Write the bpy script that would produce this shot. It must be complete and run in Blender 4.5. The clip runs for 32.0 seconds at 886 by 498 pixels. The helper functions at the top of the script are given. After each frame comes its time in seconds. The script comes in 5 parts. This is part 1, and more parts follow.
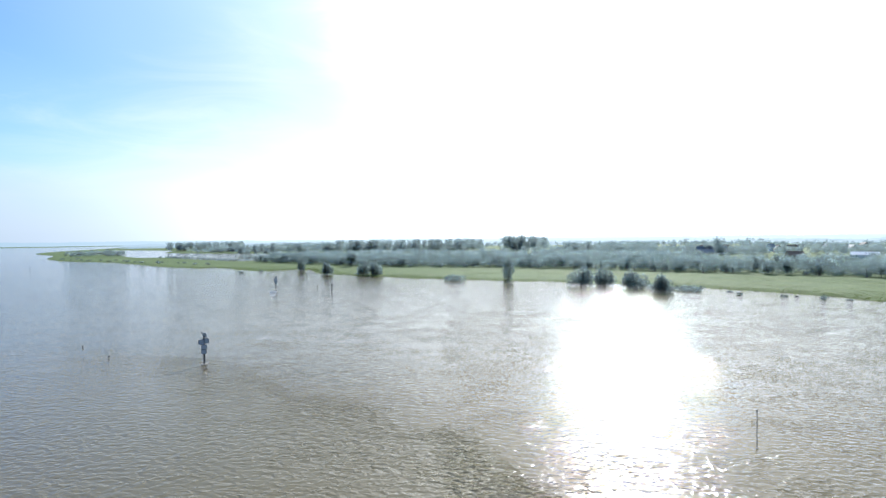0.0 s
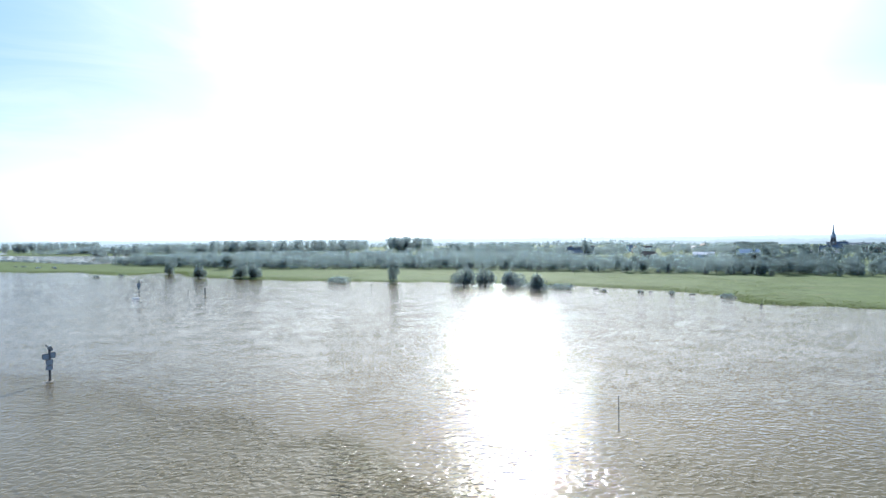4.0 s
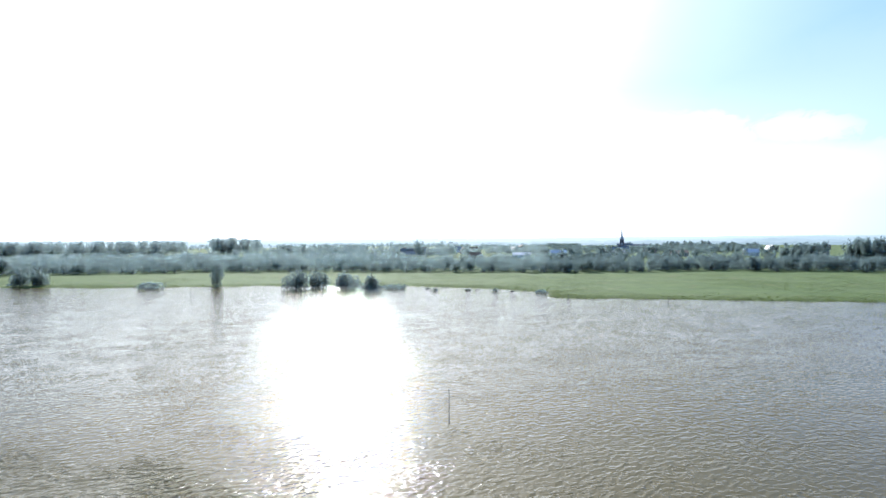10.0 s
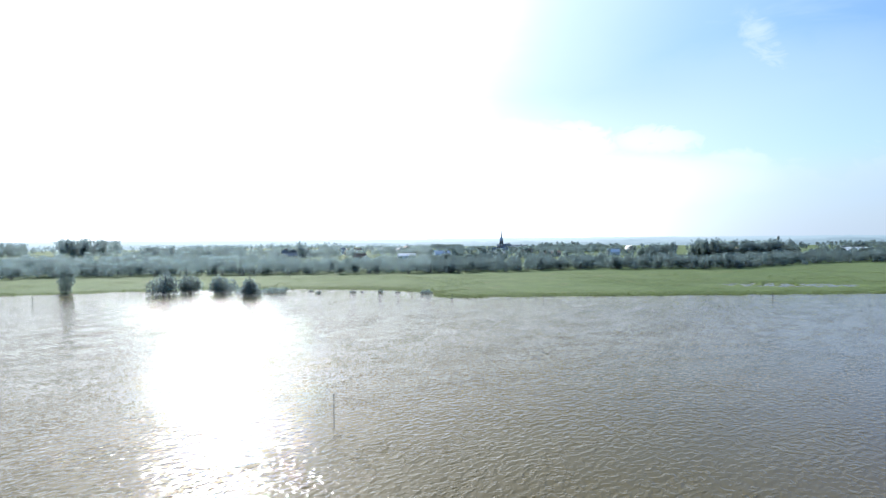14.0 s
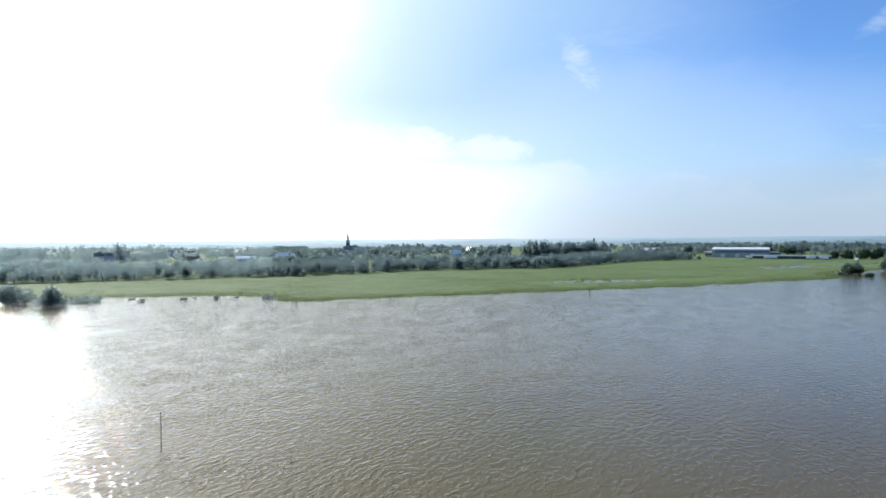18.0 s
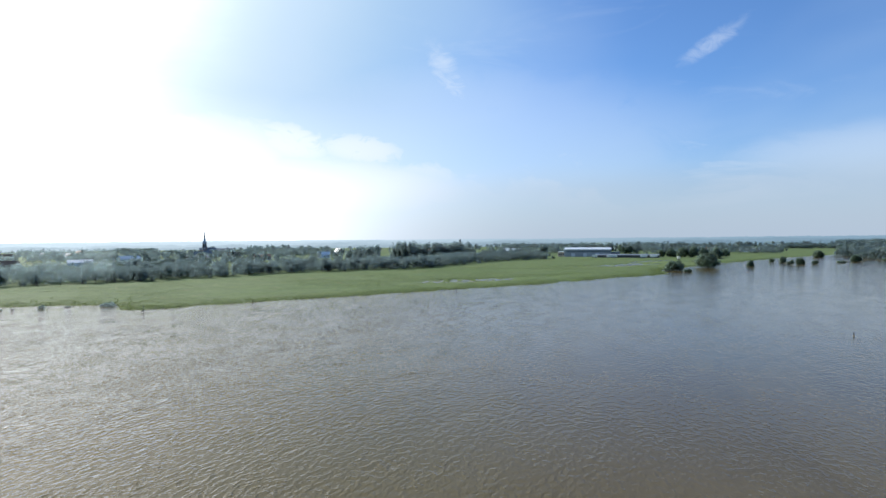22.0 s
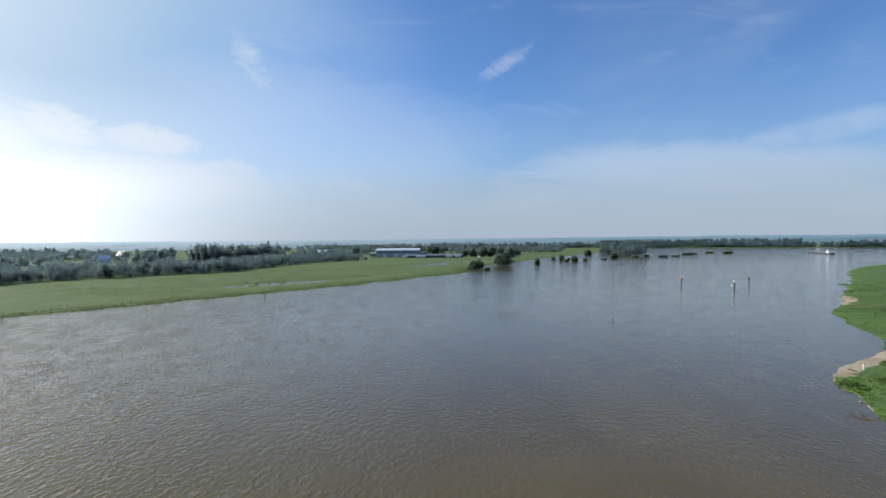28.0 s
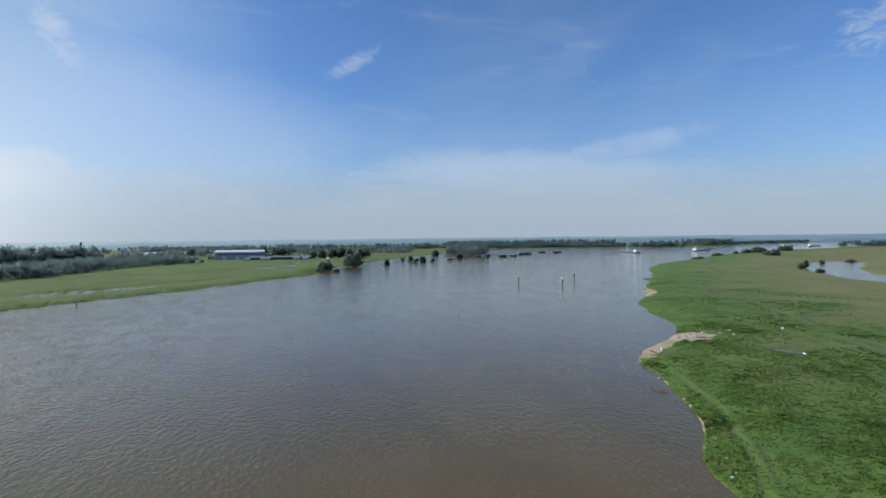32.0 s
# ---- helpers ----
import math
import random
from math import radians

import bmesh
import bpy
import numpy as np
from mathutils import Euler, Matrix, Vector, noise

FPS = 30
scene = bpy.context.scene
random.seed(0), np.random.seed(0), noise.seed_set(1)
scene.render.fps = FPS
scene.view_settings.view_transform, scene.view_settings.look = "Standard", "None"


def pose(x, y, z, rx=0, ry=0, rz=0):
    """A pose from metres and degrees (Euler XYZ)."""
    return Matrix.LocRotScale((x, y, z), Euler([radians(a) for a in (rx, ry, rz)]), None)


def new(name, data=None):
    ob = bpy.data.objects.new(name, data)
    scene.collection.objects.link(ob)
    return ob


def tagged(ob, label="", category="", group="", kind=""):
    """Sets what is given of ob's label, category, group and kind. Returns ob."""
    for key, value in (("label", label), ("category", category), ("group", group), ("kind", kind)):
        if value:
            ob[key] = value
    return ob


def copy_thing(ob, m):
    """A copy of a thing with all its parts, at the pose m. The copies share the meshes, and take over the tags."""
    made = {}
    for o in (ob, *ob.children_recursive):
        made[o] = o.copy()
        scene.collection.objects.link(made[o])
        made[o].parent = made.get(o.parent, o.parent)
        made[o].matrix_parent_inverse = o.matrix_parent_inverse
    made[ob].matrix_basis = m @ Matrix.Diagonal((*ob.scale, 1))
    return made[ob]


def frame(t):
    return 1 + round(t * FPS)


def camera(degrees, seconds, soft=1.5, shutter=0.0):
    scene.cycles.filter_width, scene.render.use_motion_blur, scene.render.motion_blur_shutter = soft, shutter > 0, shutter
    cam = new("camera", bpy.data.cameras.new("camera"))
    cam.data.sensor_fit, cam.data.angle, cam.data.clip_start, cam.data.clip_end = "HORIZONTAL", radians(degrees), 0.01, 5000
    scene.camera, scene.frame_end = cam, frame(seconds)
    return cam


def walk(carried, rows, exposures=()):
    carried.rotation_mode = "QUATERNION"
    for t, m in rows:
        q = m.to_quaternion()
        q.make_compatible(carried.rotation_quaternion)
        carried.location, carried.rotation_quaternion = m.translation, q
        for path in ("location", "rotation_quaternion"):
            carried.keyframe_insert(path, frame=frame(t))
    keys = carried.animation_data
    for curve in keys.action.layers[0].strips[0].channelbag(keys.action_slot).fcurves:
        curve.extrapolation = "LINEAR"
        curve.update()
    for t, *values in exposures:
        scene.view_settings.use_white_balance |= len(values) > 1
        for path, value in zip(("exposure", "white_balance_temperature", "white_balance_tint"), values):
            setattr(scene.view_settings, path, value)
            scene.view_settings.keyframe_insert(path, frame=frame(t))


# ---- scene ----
cam = camera(79.44, 32.0)
PATH = [
    (0, pose(0, 0, 24, 88.93, 0.65, -0.00)),
    (0.5, pose(0, 0, 24, 88.93, 0.63, -2.33)),
    (1, pose(0, 0, 24, 88.93, 0.62, -4.57)),
    (1.5, pose(0, 0, 24, 88.92, 0.61, -6.08)),
    (2, pose(0, 0, 24, 88.93, 0.59, -7.61)),
    (2.5, pose(0, 0, 24, 88.93, 0.57, -8.91)),
    (3, pose(0, 0, 24, 88.93, 0.56, -10.14)),
    (3.5, pose(0, 0, 24, 88.93, 0.55, -11.23)),
    (5.5, pose(0, 0, 24, 88.93, 0.51, -16.04)),
    (6, pose(0, 0, 24, 88.93, 0.51, -17.57)),
    (6.5, pose(0, 0, 24, 88.94, 0.52, -19.13)),
    (7, pose(0, 0, 24, 88.94, 0.52, -20.85)),
    (7.5, pose(0, 0, 24, 88.95, 0.53, -22.27)),
    (8, pose(0, 0, 24, 88.95, 0.52, -23.72)),
    (8.5, pose(0, 0, 24, 88.95, 0.50, -25.14)),
    (9, pose(0, 0, 24, 88.94, 0.47, -26.52)),
    (9.5, pose(0, 0, 24, 88.94, 0.45, -27.99)),
    (10, pose(0, 0, 24, 88.94, 0.43, -29.96)),
    (10.5, pose(0, 0, 24, 88.95, 0.42, -31.71)),
    (11, pose(0, 0, 24, 88.96, 0.41, -33.29)),
    (11.5, pose(0, 0, 24, 88.97, 0.41, -34.63)),
    (12, pose(0, 0, 24, 88.97, 0.42, -35.41)),
    (12.5, pose(0, 0, 24, 88.97, 0.43, -36.65)),
    (13, pose(0, 0, 24, 88.97, 0.44, -38.18)),
    (13.5, pose(0, 0, 24, 88.97, 0.45, -40.11)),
    (14, pose(0, 0, 24, 88.97, 0.46, -42.25)),
    (14.5, pose(0, 0, 24, 88.97, 0.47, -44.25)),
    (16.5, pose(0, 0, 24, 89.01, 0.40, -52.65)),
    (17, pose(0, 0, 24, 89.02, 0.41, -54.90)),
    (17.5, pose(0, 0, 24, 89.02, 0.41, -56.81)),
    (18, pose(0, 0, 24, 89.03, 0.40, -58.61)),
    (18.5, pose(0, 0, 24, 89.04, 0.40, -60.27)),
    (19, pose(0, 0, 24, 89.05, 0.40, -62.09)),
    (19.5, pose(0, 0, 24, 89.05, 0.39, -64.04)),
    (20, pose(0, 0, 24, 89.05, 0.40, -66.09)),
    (20.5, pose(0, 0, 24, 89.05, 0.40, -67.89)),
    (21, pose(0, 0, 24, 89.05, 0.42, -69.53)),
    (21.5, pose(0, 0, 24, 89.05, 0.45, -71.15)),
    (22, pose(0, 0, 24, 89.05, 0.47, -72.59)),
    (22.5, pose(0, 0, 24, 89.05, 0.51, -74.18)),
    (23, pose(0, 0, 24, 89.04, 0.55, -75.82)),
    (23.5, pose(0, 0, 24, 89.03, 0.58, -77.34)),
    (24, pose(0, 0, 24, 89.03, 0.59, -78.60)),
    (24.5, pose(0, 0, 24, 89.02, 0.60, -79.89)),
    (25, pose(0, 0, 24, 89.01, 0.60, -81.74)),
    (25.5, pose(0, 0, 24, 89.01, 0.59, -83.56)),
    (27.5, pose(0, 0, 24, 89.00, 0.60, -90.45)),
    (28, pose(0, 0, 24, 89.00, 0.60, -92.57)),
    (28.5, pose(0, 0, 24, 89.00, 0.61, -94.54)),
    (29, pose(0, 0, 24, 88.99, 0.61, -96.69)),
    (29.5, pose(0, 0, 24, 88.99, 0.61, -98.71)),
    (30, pose(0, 0, 24, 88.98, 0.62, -100.87)),
    (30.5, pose(0, 0, 24, 88.97, 0.62, -102.78)),
    (31, pose(0, 0, 24, 88.96, 0.61, -104.77)),
    (31.5, pose(0, 0, 24, 88.95, 0.61, -106.63)),
    (32, pose(0, 0, 24, 88.94, 0.61, -108.61)),
]
walk(cam, PATH, [(0, 0.82, 6030, 8), (9, 0.9, 6030, 8), (13, 0.84, 6060, 8), (19, 0.63, 6230, 8), (25, 0.44, 6320, 9), (28, 0.33, 6350, 9), (32, 0.26, 6380, 9)])

# ---- light: hazy morning sun over the far bank, blue sky with thin cloud ----
SUN_AZ, SUN_EL = 19.8, 31.0


def heading(az, el=0.0):
    """Unit direction of a compass bearing (clockwise from +y) and elevation, in degrees."""
    a, e = radians(az), radians(el)
    return Vector((math.sin(a) * math.cos(e), math.cos(a) * math.cos(e), math.sin(e)))


sun = new("sun", bpy.data.lights.new("sun", "SUN"))
sun.data.energy, sun.data.angle, sun.data.color = 3.5, radians(0.53), (1.0, 0.97, 0.92)
sun.rotation_euler = heading(SUN_AZ, SUN_EL).to_track_quat("Z", "Y").to_euler()


class Tree:
    """Short-hand for building a node tree."""

    def __init__(self, tree):
        self.tree = tree
        tree.nodes.clear()

    def add(self, kind, **values):
        node = self.tree.nodes.new(kind)
        for key, value in values.items():
            if key in node.inputs:
                self.feed(node.inputs[key], value)
            else:
                setattr(node, key, value)
        return node

    def feed(self, socket, value):
        if isinstance(value, bpy.types.NodeSocket):
            self.tree.links.new(value, socket)
        else:
            socket.default_value = value

    def math(self, op, a, b=0.0, c=0.0, clamp=False):
        node = self.tree.nodes.new("ShaderNodeMath")
        node.operation, node.use_clamp = op, clamp
        for socket, value in zip(node.inputs, (a, b, c)):
            self.feed(socket, value)
        return node.outputs[0]

    def mix(self, factor, a, b, blend="MIX"):
        node = self.tree.nodes.new("ShaderNodeMix")
        node.data_type, node.blend_type, node.clamp_factor = "RGBA", blend, True
        for k, value in ((0, factor), (6, a), (7, b)):
            if not isinstance(value, bpy.types.NodeSocket) and k and len(value) == 3:
                value = (*value, 1.0)
            self.feed(node.inputs[k], value)
        return node.outputs[2]

    def ramp(self, value, lo, hi, smooth=True):
        node = self.tree.nodes.new("ShaderNodeMapRange")
        node.interpolation_type = "SMOOTHSTEP" if smooth else "LINEAR"
        self.feed(node.inputs[0], value)
        node.inputs[1].default_value, node.inputs[2].default_value = lo, hi
        return node.outputs[0]

    def noise(self, vector, scale, detail=4.0, rough=0.55, distort=0.0):
        node = self.tree.nodes.new("ShaderNodeTexNoise")
        self.feed(node.inputs["Vector"], vector)
        node.inputs["Scale"].default_value = scale
        node.inputs["Detail"].default_value = detail
        node.inputs["Roughness"].default_value = rough
        node.inputs["Distortion"].default_value = distort
        return node.outputs[0]

    def scaled(self, vector, xyz, turn=0.0):
        node = self.tree.nodes.new("ShaderNodeMapping")
        self.feed(node.inputs["Vector"], vector)
        node.inputs["Rotation"].default_value = (0, 0, radians(turn))
        node.inputs["Scale"].default_value = xyz
        return node.outputs[0]


def build_sky():
    world = bpy.data.worlds.new("sky")
    scene.world = world
    world.use_nodes = True
    n = Tree(world.node_tree)
    sky = n.add("ShaderNodeTexSky", sky_type="NISHITA", sun_disc=False, sun_elevation=radians(SUN_EL),
                sun_rotation=radians(SUN_AZ), altitude=20.0, air_density=1.0, dust_density=0.8, ozone_density=1.6)
    way = n.add("ShaderNodeTexCoord").outputs["Generated"]
    split = n.add("ShaderNodeSeparateXYZ", Vector=way)
    up = split.outputs[2]
    az = n.math("MULTIPLY", n.math("ARCTAN2", split.outputs[0], split.outputs[1]), 57.2958)
    el = n.math("MULTIPLY", n.math("ARCSINE", up), 57.2958)
    chart = n.add("ShaderNodeCombineXYZ", X=az, Y=el, Z=0.0).outputs[0]
    dot = n.add("ShaderNodeVectorMath", operation="DOT_PRODUCT")
    n.feed(dot.inputs[0], way)
    dot.inputs[1].default_value = heading(SUN_AZ, SUN_EL)
    away = n.math("SUBTRACT", 1.0, dot.outputs[1])
    glow = n.math("POWER", n.ramp(away, 0.62, 0.0, False), 11.0)
    wisp = n.noise(n.scaled(chart, (0.055, 0.2, 1), 12), 1.0, 7.0, 0.62, 1.2)
    fluff = n.noise(n.scaled(chart, (0.16, 0.3, 1)), 1.0, 6.0, 0.6, 0.4)
    tuft = n.noise(n.scaled(chart, (0.4, 0.75, 1), 20), 1.0, 6.0, 0.62, 1.3)
    soft = n.noise(n.scaled(chart, (0.03, 0.07, 1)), 1.0, 3.0, 0.5, 0.5)
    # one wide sheet of thin cloud round the sun, with a slanting, feathered edge
    edge = n.math("SUBTRACT", n.math("ADD", 34.5, n.math("MULTIPLY", az, 0.65)), el)
    edge = n.math("ADD", edge, n.math("MULTIPLY", n.math("SUBTRACT", wisp, 0.5), 16.0))
    side = n.math("SUBTRACT", n.math("SUBTRACT", 74.0, az), n.math("MULTIPLY", n.math("MINIMUM", el, 20.0), 1.1))
    side = n.math("ADD", side, n.math("MULTIPLY", n.math("SUBTRACT", fluff, 0.5), 14.0))
    sheet_of = n.math("MULTIPLY", n.ramp(edge, -3.0, 12.0), n.ramp(side, -22.0, 44.0))
    sheet_of = n.math("MULTIPLY", sheet_of, n.math("ADD", 0.2, n.math("MULTIPLY", wisp, 0.65)))
    # thin streaks anywhere
    cover = n.math("MAXIMUM", sheet_of, n.math("MULTIPLY", n.ramp(wisp, 0.52, 0.85), n.math("MULTIPLY", n.ramp(el, 34.0, 6.0), 0.35)))
    for a, e, half, high, slant, strength, lo, hi in CLOUDS:
        u = n.math("SUBTRACT", az, a)
        v = n.math("SUBTRACT", n.math("SUBTRACT", el, e), n.math("MULTIPLY", u, slant))
        r = n.math("ADD", n.math("POWER", n.math("ABSOLUTE", n.math("DIVIDE", u, half)), 2.0), n.math("POWER", n.math("ABSOLUTE", n.math("DIVIDE", v, high)), 2.0))
        lobe = n.ramp(r, 1.0, 0.0)
        piece = n.math("MULTIPLY", n.ramp(n.math("ADD", tuft if half < 7 else fluff, n.math("MULTIPLY", lobe, 0.42)), lo, hi), n.math("MULTIPLY", lobe, strength))
        cover = n.math("MAXIMUM", cover, piece)
    # banks of cloud with billowing tops that thin out downwards
    billow = n.noise(n.scaled(chart, (0.2, 0.26, 1)), 1.0, 6.0, 0.56, 0.3)
    for first, last, middle, top, drop, amp, soft_top, depth, strength, grain in BANKS:
        bow = n.math("MULTIPLY", n.math("POWER", n.math("ABSOLUTE", n.math("SUBTRACT", az, middle)), 2.0), drop)
        v = n.math("SUBTRACT", n.math("SUBTRACT", n.math("ADD", top, n.math("MULTIPLY", n.math("SUBTRACT", billow if grain else wisp, 0.5), amp)), bow), el)
        piece = n.math("MULTIPLY", n.ramp(v, 0.0, soft_top), n.math("ADD", 0.35, n.math("MULTIPLY", n.ramp(v, depth, 0.0), 0.65)))
        ends = n.math("MULTIPLY", n.ramp(az, first - 6, first + 6), n.ramp(az, last + 6, last - 6))
        piece = n.math("MULTIPLY", n.math("MULTIPLY", piece, n.math("ADD", 0.4, billow)), n.math("MULTIPLY", ends, strength))
        cover = n.math("MAXIMUM", cover, piece)
    cover = n.math("MULTIPLY", cover, n.ramp(el, -0.5, 1.0))
    bright = n.mix(n.ramp(away, 0.18, 0.03), (6.6, 7.1, 7.8), (19.0, 19.0, 19.2))
    pale = n.mix(n.math("POWER", n.ramp(away, 1.0, 0.17, False), 6.0), (3.75, 4.4, 5.3), (24.0, 24.3, 24.6))
    blue = n.mix(1.0, sky.outputs[0], (0.68, 0.95, 1.32), "MULTIPLY")
    blue = n.mix(n.math("MULTIPLY", n.ramp(soft, 0.4, 0.7), 0.12), blue, (5.5, 6.4, 7.4))
    blue = n.mix(n.math("MULTIPLY", n.ramp(away, 0.55, 0.18), 0.9), blue, n.mix(n.ramp(away, 0.3, 0.09), (3.6, 5.1, 6.7), (5.6, 6.8, 7.8)))
    blue = n.mix(n.math("MULTIPLY", glow, 0.85), blue, (12.7, 12.7, 12.8))
    aureole = n.math("MULTIPLY", n.math("POWER", n.ramp(away, 0.19, 0.0, False), 3.0), 8.0)
    colour = n.mix(cover, blue, bright)
    colour = n.mix(1.0, colour, n.mix(1.0, (1.0, 0.97, 0.92), n.add("ShaderNodeCombineColor", Red=aureole, Green=aureole, Blue=aureole).outputs[0], "MULTIPLY"), "ADD")
    # ground haze: dense under about five degrees, thinning above
    rim = n.math("ADD", el, n.math("MULTIPLY", n.math("SUBTRACT", soft, 0.5), 3.0))
    haze = n.math("ADD", n.math("MULTIPLY", n.ramp(rim, 8.0, 4.6), 0.32), n.math("MULTIPLY", n.math("POWER", n.ramp(el, 15.0, 0.0, False), 1.5), 0.64))
    colour = n.mix(haze, colour, pale)
    back = n.add("ShaderNodeBackground", Color=colour, Strength=0.088)
    n.add("ShaderNodeOutputWorld", Surface=back.outputs[0])


# first and last bearing, highest bearing and elevation, droop, unevenness, soft edge, depth, strength, billowing
BANKS = ((38, 76, 50, 12.4, 0.008, 9.0, 2.2, 6.0, 0.85, True), (94, 138, 112, 8.8, 0.009, 9.0, 3.0, 5.0, 0.6, False), (62, 92, 74, 8.0, 0.01, 8.0, 2.2, 5.0, 0.6, True))
# bearing, elevation, half width, half height, slant, strength, noise limits
CLOUDS = (
    (50, 9, 10, 5.0, -0.1, 0.9, 0.5, 0.85), (57, 10.2, 5.5, 2.6, -0.15, 0.9, 0.52, 0.85), (64, 9.6, 6.5, 2.2, -0.1, 0.85, 0.54, 0.86), (62, 6, 18, 4.0, -0.05, 0.85, 0.3, 0.75), (73.4, 17.0, 3.5, 3.3, -0.9, 0.5, 0.52, 1.15),
    (99.3, 18.0, 4.4, 1.4, 0.5, 0.36, 0.6, 1.2), (86, 8.2, 3.2, 2.0, 0.0, 0.38, 0.58, 1.1), (81, 7.4, 3.2, 1.6, 0.0, 0.38, 0.58, 1.1), (118, 6.4, 22, 3.8, -0.06, 0.4, 0.4, 0.85),
    (74, 9, 30, 11, 0.0, 0.3, 0.25, 0.75), (148, 17.4, 5, 4, 0.2, 0.45, 0.72, 1.2), (127, 9, 12, 2.0, 0.15, 0.3, 0.6, 1.0), (78, 10.5, 14, 0.9, -0.02, 0.3, 0.55, 1.0),
)
build_sky()

# ---- materials ----
def material(name, build):
    m = bpy.data.materials.new(name)
    m.use_nodes = True
    n = Tree(m.node_tree)
    shader = build(n)
    n.add("ShaderNodeOutputMaterial", Surface=shader)
    return m


def surface(n, colour, rough=0.6, bump=None, depth=0.02, metal=0.0, **more):
    node = n.add("ShaderNodeBsdfPrincipled", **{"Base Color": colour, "Roughness": rough, "Metallic": metal}, **more)
    if bump is not None:
        b = n.add("ShaderNodeBump", Height=bump, Distance=depth, Strength=1.0)
        n.feed(node.inputs["Normal"], b.outputs[0])
    return node.outputs[0]


def plain(name, a, b, scale=2.0, rough=0.6, metal=0.0, depth=0.01):
    """Two tones of one surface, mixed at two scales, with fine relief and a shade of its own for each object."""
    def build(n):
        where = n.add("ShaderNodeTexCoord").outputs["Object"]
        coarse, fine = n.noise(where, scale * 0.3, 3), n.noise(where, scale * 4, 5)
        lone = n.add("ShaderNodeObjectInfo").outputs["Random"]
        f = n.math("ADD", n.math("MULTIPLY", coarse, 0.6), n.math("MULTIPLY", fine, 0.4))
        tone = n.mix(n.ramp(f, 0.3, 0.7), a, b)
        tone = n.mix(n.math("MULTIPLY", lone, 0.25), tone, tuple(c * 0.6 for c in a))
        return surface(n, tone, n.math("ADD", rough, n.math("MULTIPLY", n.math("SUBTRACT", fine, 0.5), 0.2)), fine, depth, metal)
    return material(name, build)


def build_water(n):
    where = n.add("ShaderNodeTexCoord").outputs["Object"]
    seam = n.add("ShaderNodeAttribute", attribute_name="seam").outputs["Fac"]
    eddy = n.add("ShaderNodeAttribute", attribute_name="eddy").outputs["Fac"]
    swirl = n.noise(n.scaled(where, (1, 1.6, 1), 35), 0.006, 4, 0.55, 1.2)
    silt = n.noise(n.scaled(where, (1, 2.2, 1), 30), 0.03, 4, 0.6, 0.8)
    mud = n.mix(n.ramp(swirl, 0.35, 0.65), (0.09, 0.065, 0.021), (0.108, 0.08, 0.028))
    mud = n.mix(n.math("MULTIPLY", n.ramp(silt, 0.4, 0.7), 0.5), mud, (0.118, 0.087, 0.032))
    mud = n.mix(n.math("MULTIPLY", eddy, 0.6), mud, (0.165, 0.135, 0.08))
    long = n.noise(n.scaled(where, (1, 1.8, 1), 40), 0.16, 2, 0.5, 0.4)
    mid = n.noise(n.scaled(where, (1, 1.5, 1), 25), 0.95, 1.6, 0.5, 0.35)
    small = n.noise(n.scaled(where, (1, 1.3, 1), 60), 3.6, 1.5, 0.5, 0.2)
    calm = n.add("ShaderNodeAttribute", attribute_name="calm").outputs["Fac"]
    gust = n.noise(n.scaled(where, (1, 1.8, 1)), 0.09, 5, 0.7, 0.6)
    patch = n.ramp(gust, 0.36, 0.64)
    h = n.math("ADD", n.math("MULTIPLY", long, 0.12), n.math("MULTIPLY", mid, 0.29))
    h = n.math("ADD", h, n.math("MULTIPLY", small, 0.035))
    # short steep wavelets, thick in the gusts
    chop = n.ramp(n.noise(n.scaled(where, (1, 1.4, 1), 15), 1.5, 1.0, 0.5, 0.3), 0.5, 0.82)
    h = n.math("ADD", h, n.math("MULTIPLY", chop, n.math("MULTIPLY", patch, 0.1)))
    b = n.add("ShaderNodeBump", Height=h, Distance=1.0, Strength=n.math("MULTIPLY", n.math("ADD", n.math("ADD", 0.55, n.math("MULTIPLY", patch, 0.28)), n.math("ADD", n.math("MULTIPLY", seam, 1.6), n.math("MULTIPLY", eddy, 0.5))), n.math("SUBTRACT", 1.0, n.math("MULTIPLY", calm, 0.62))))
    node = n.add("ShaderNodeBsdfPrincipled", **{"Base Color": mud, "Roughness": 0.07, "IOR": 1.33, "Normal": b.outputs[0]})
    return node.outputs[0]


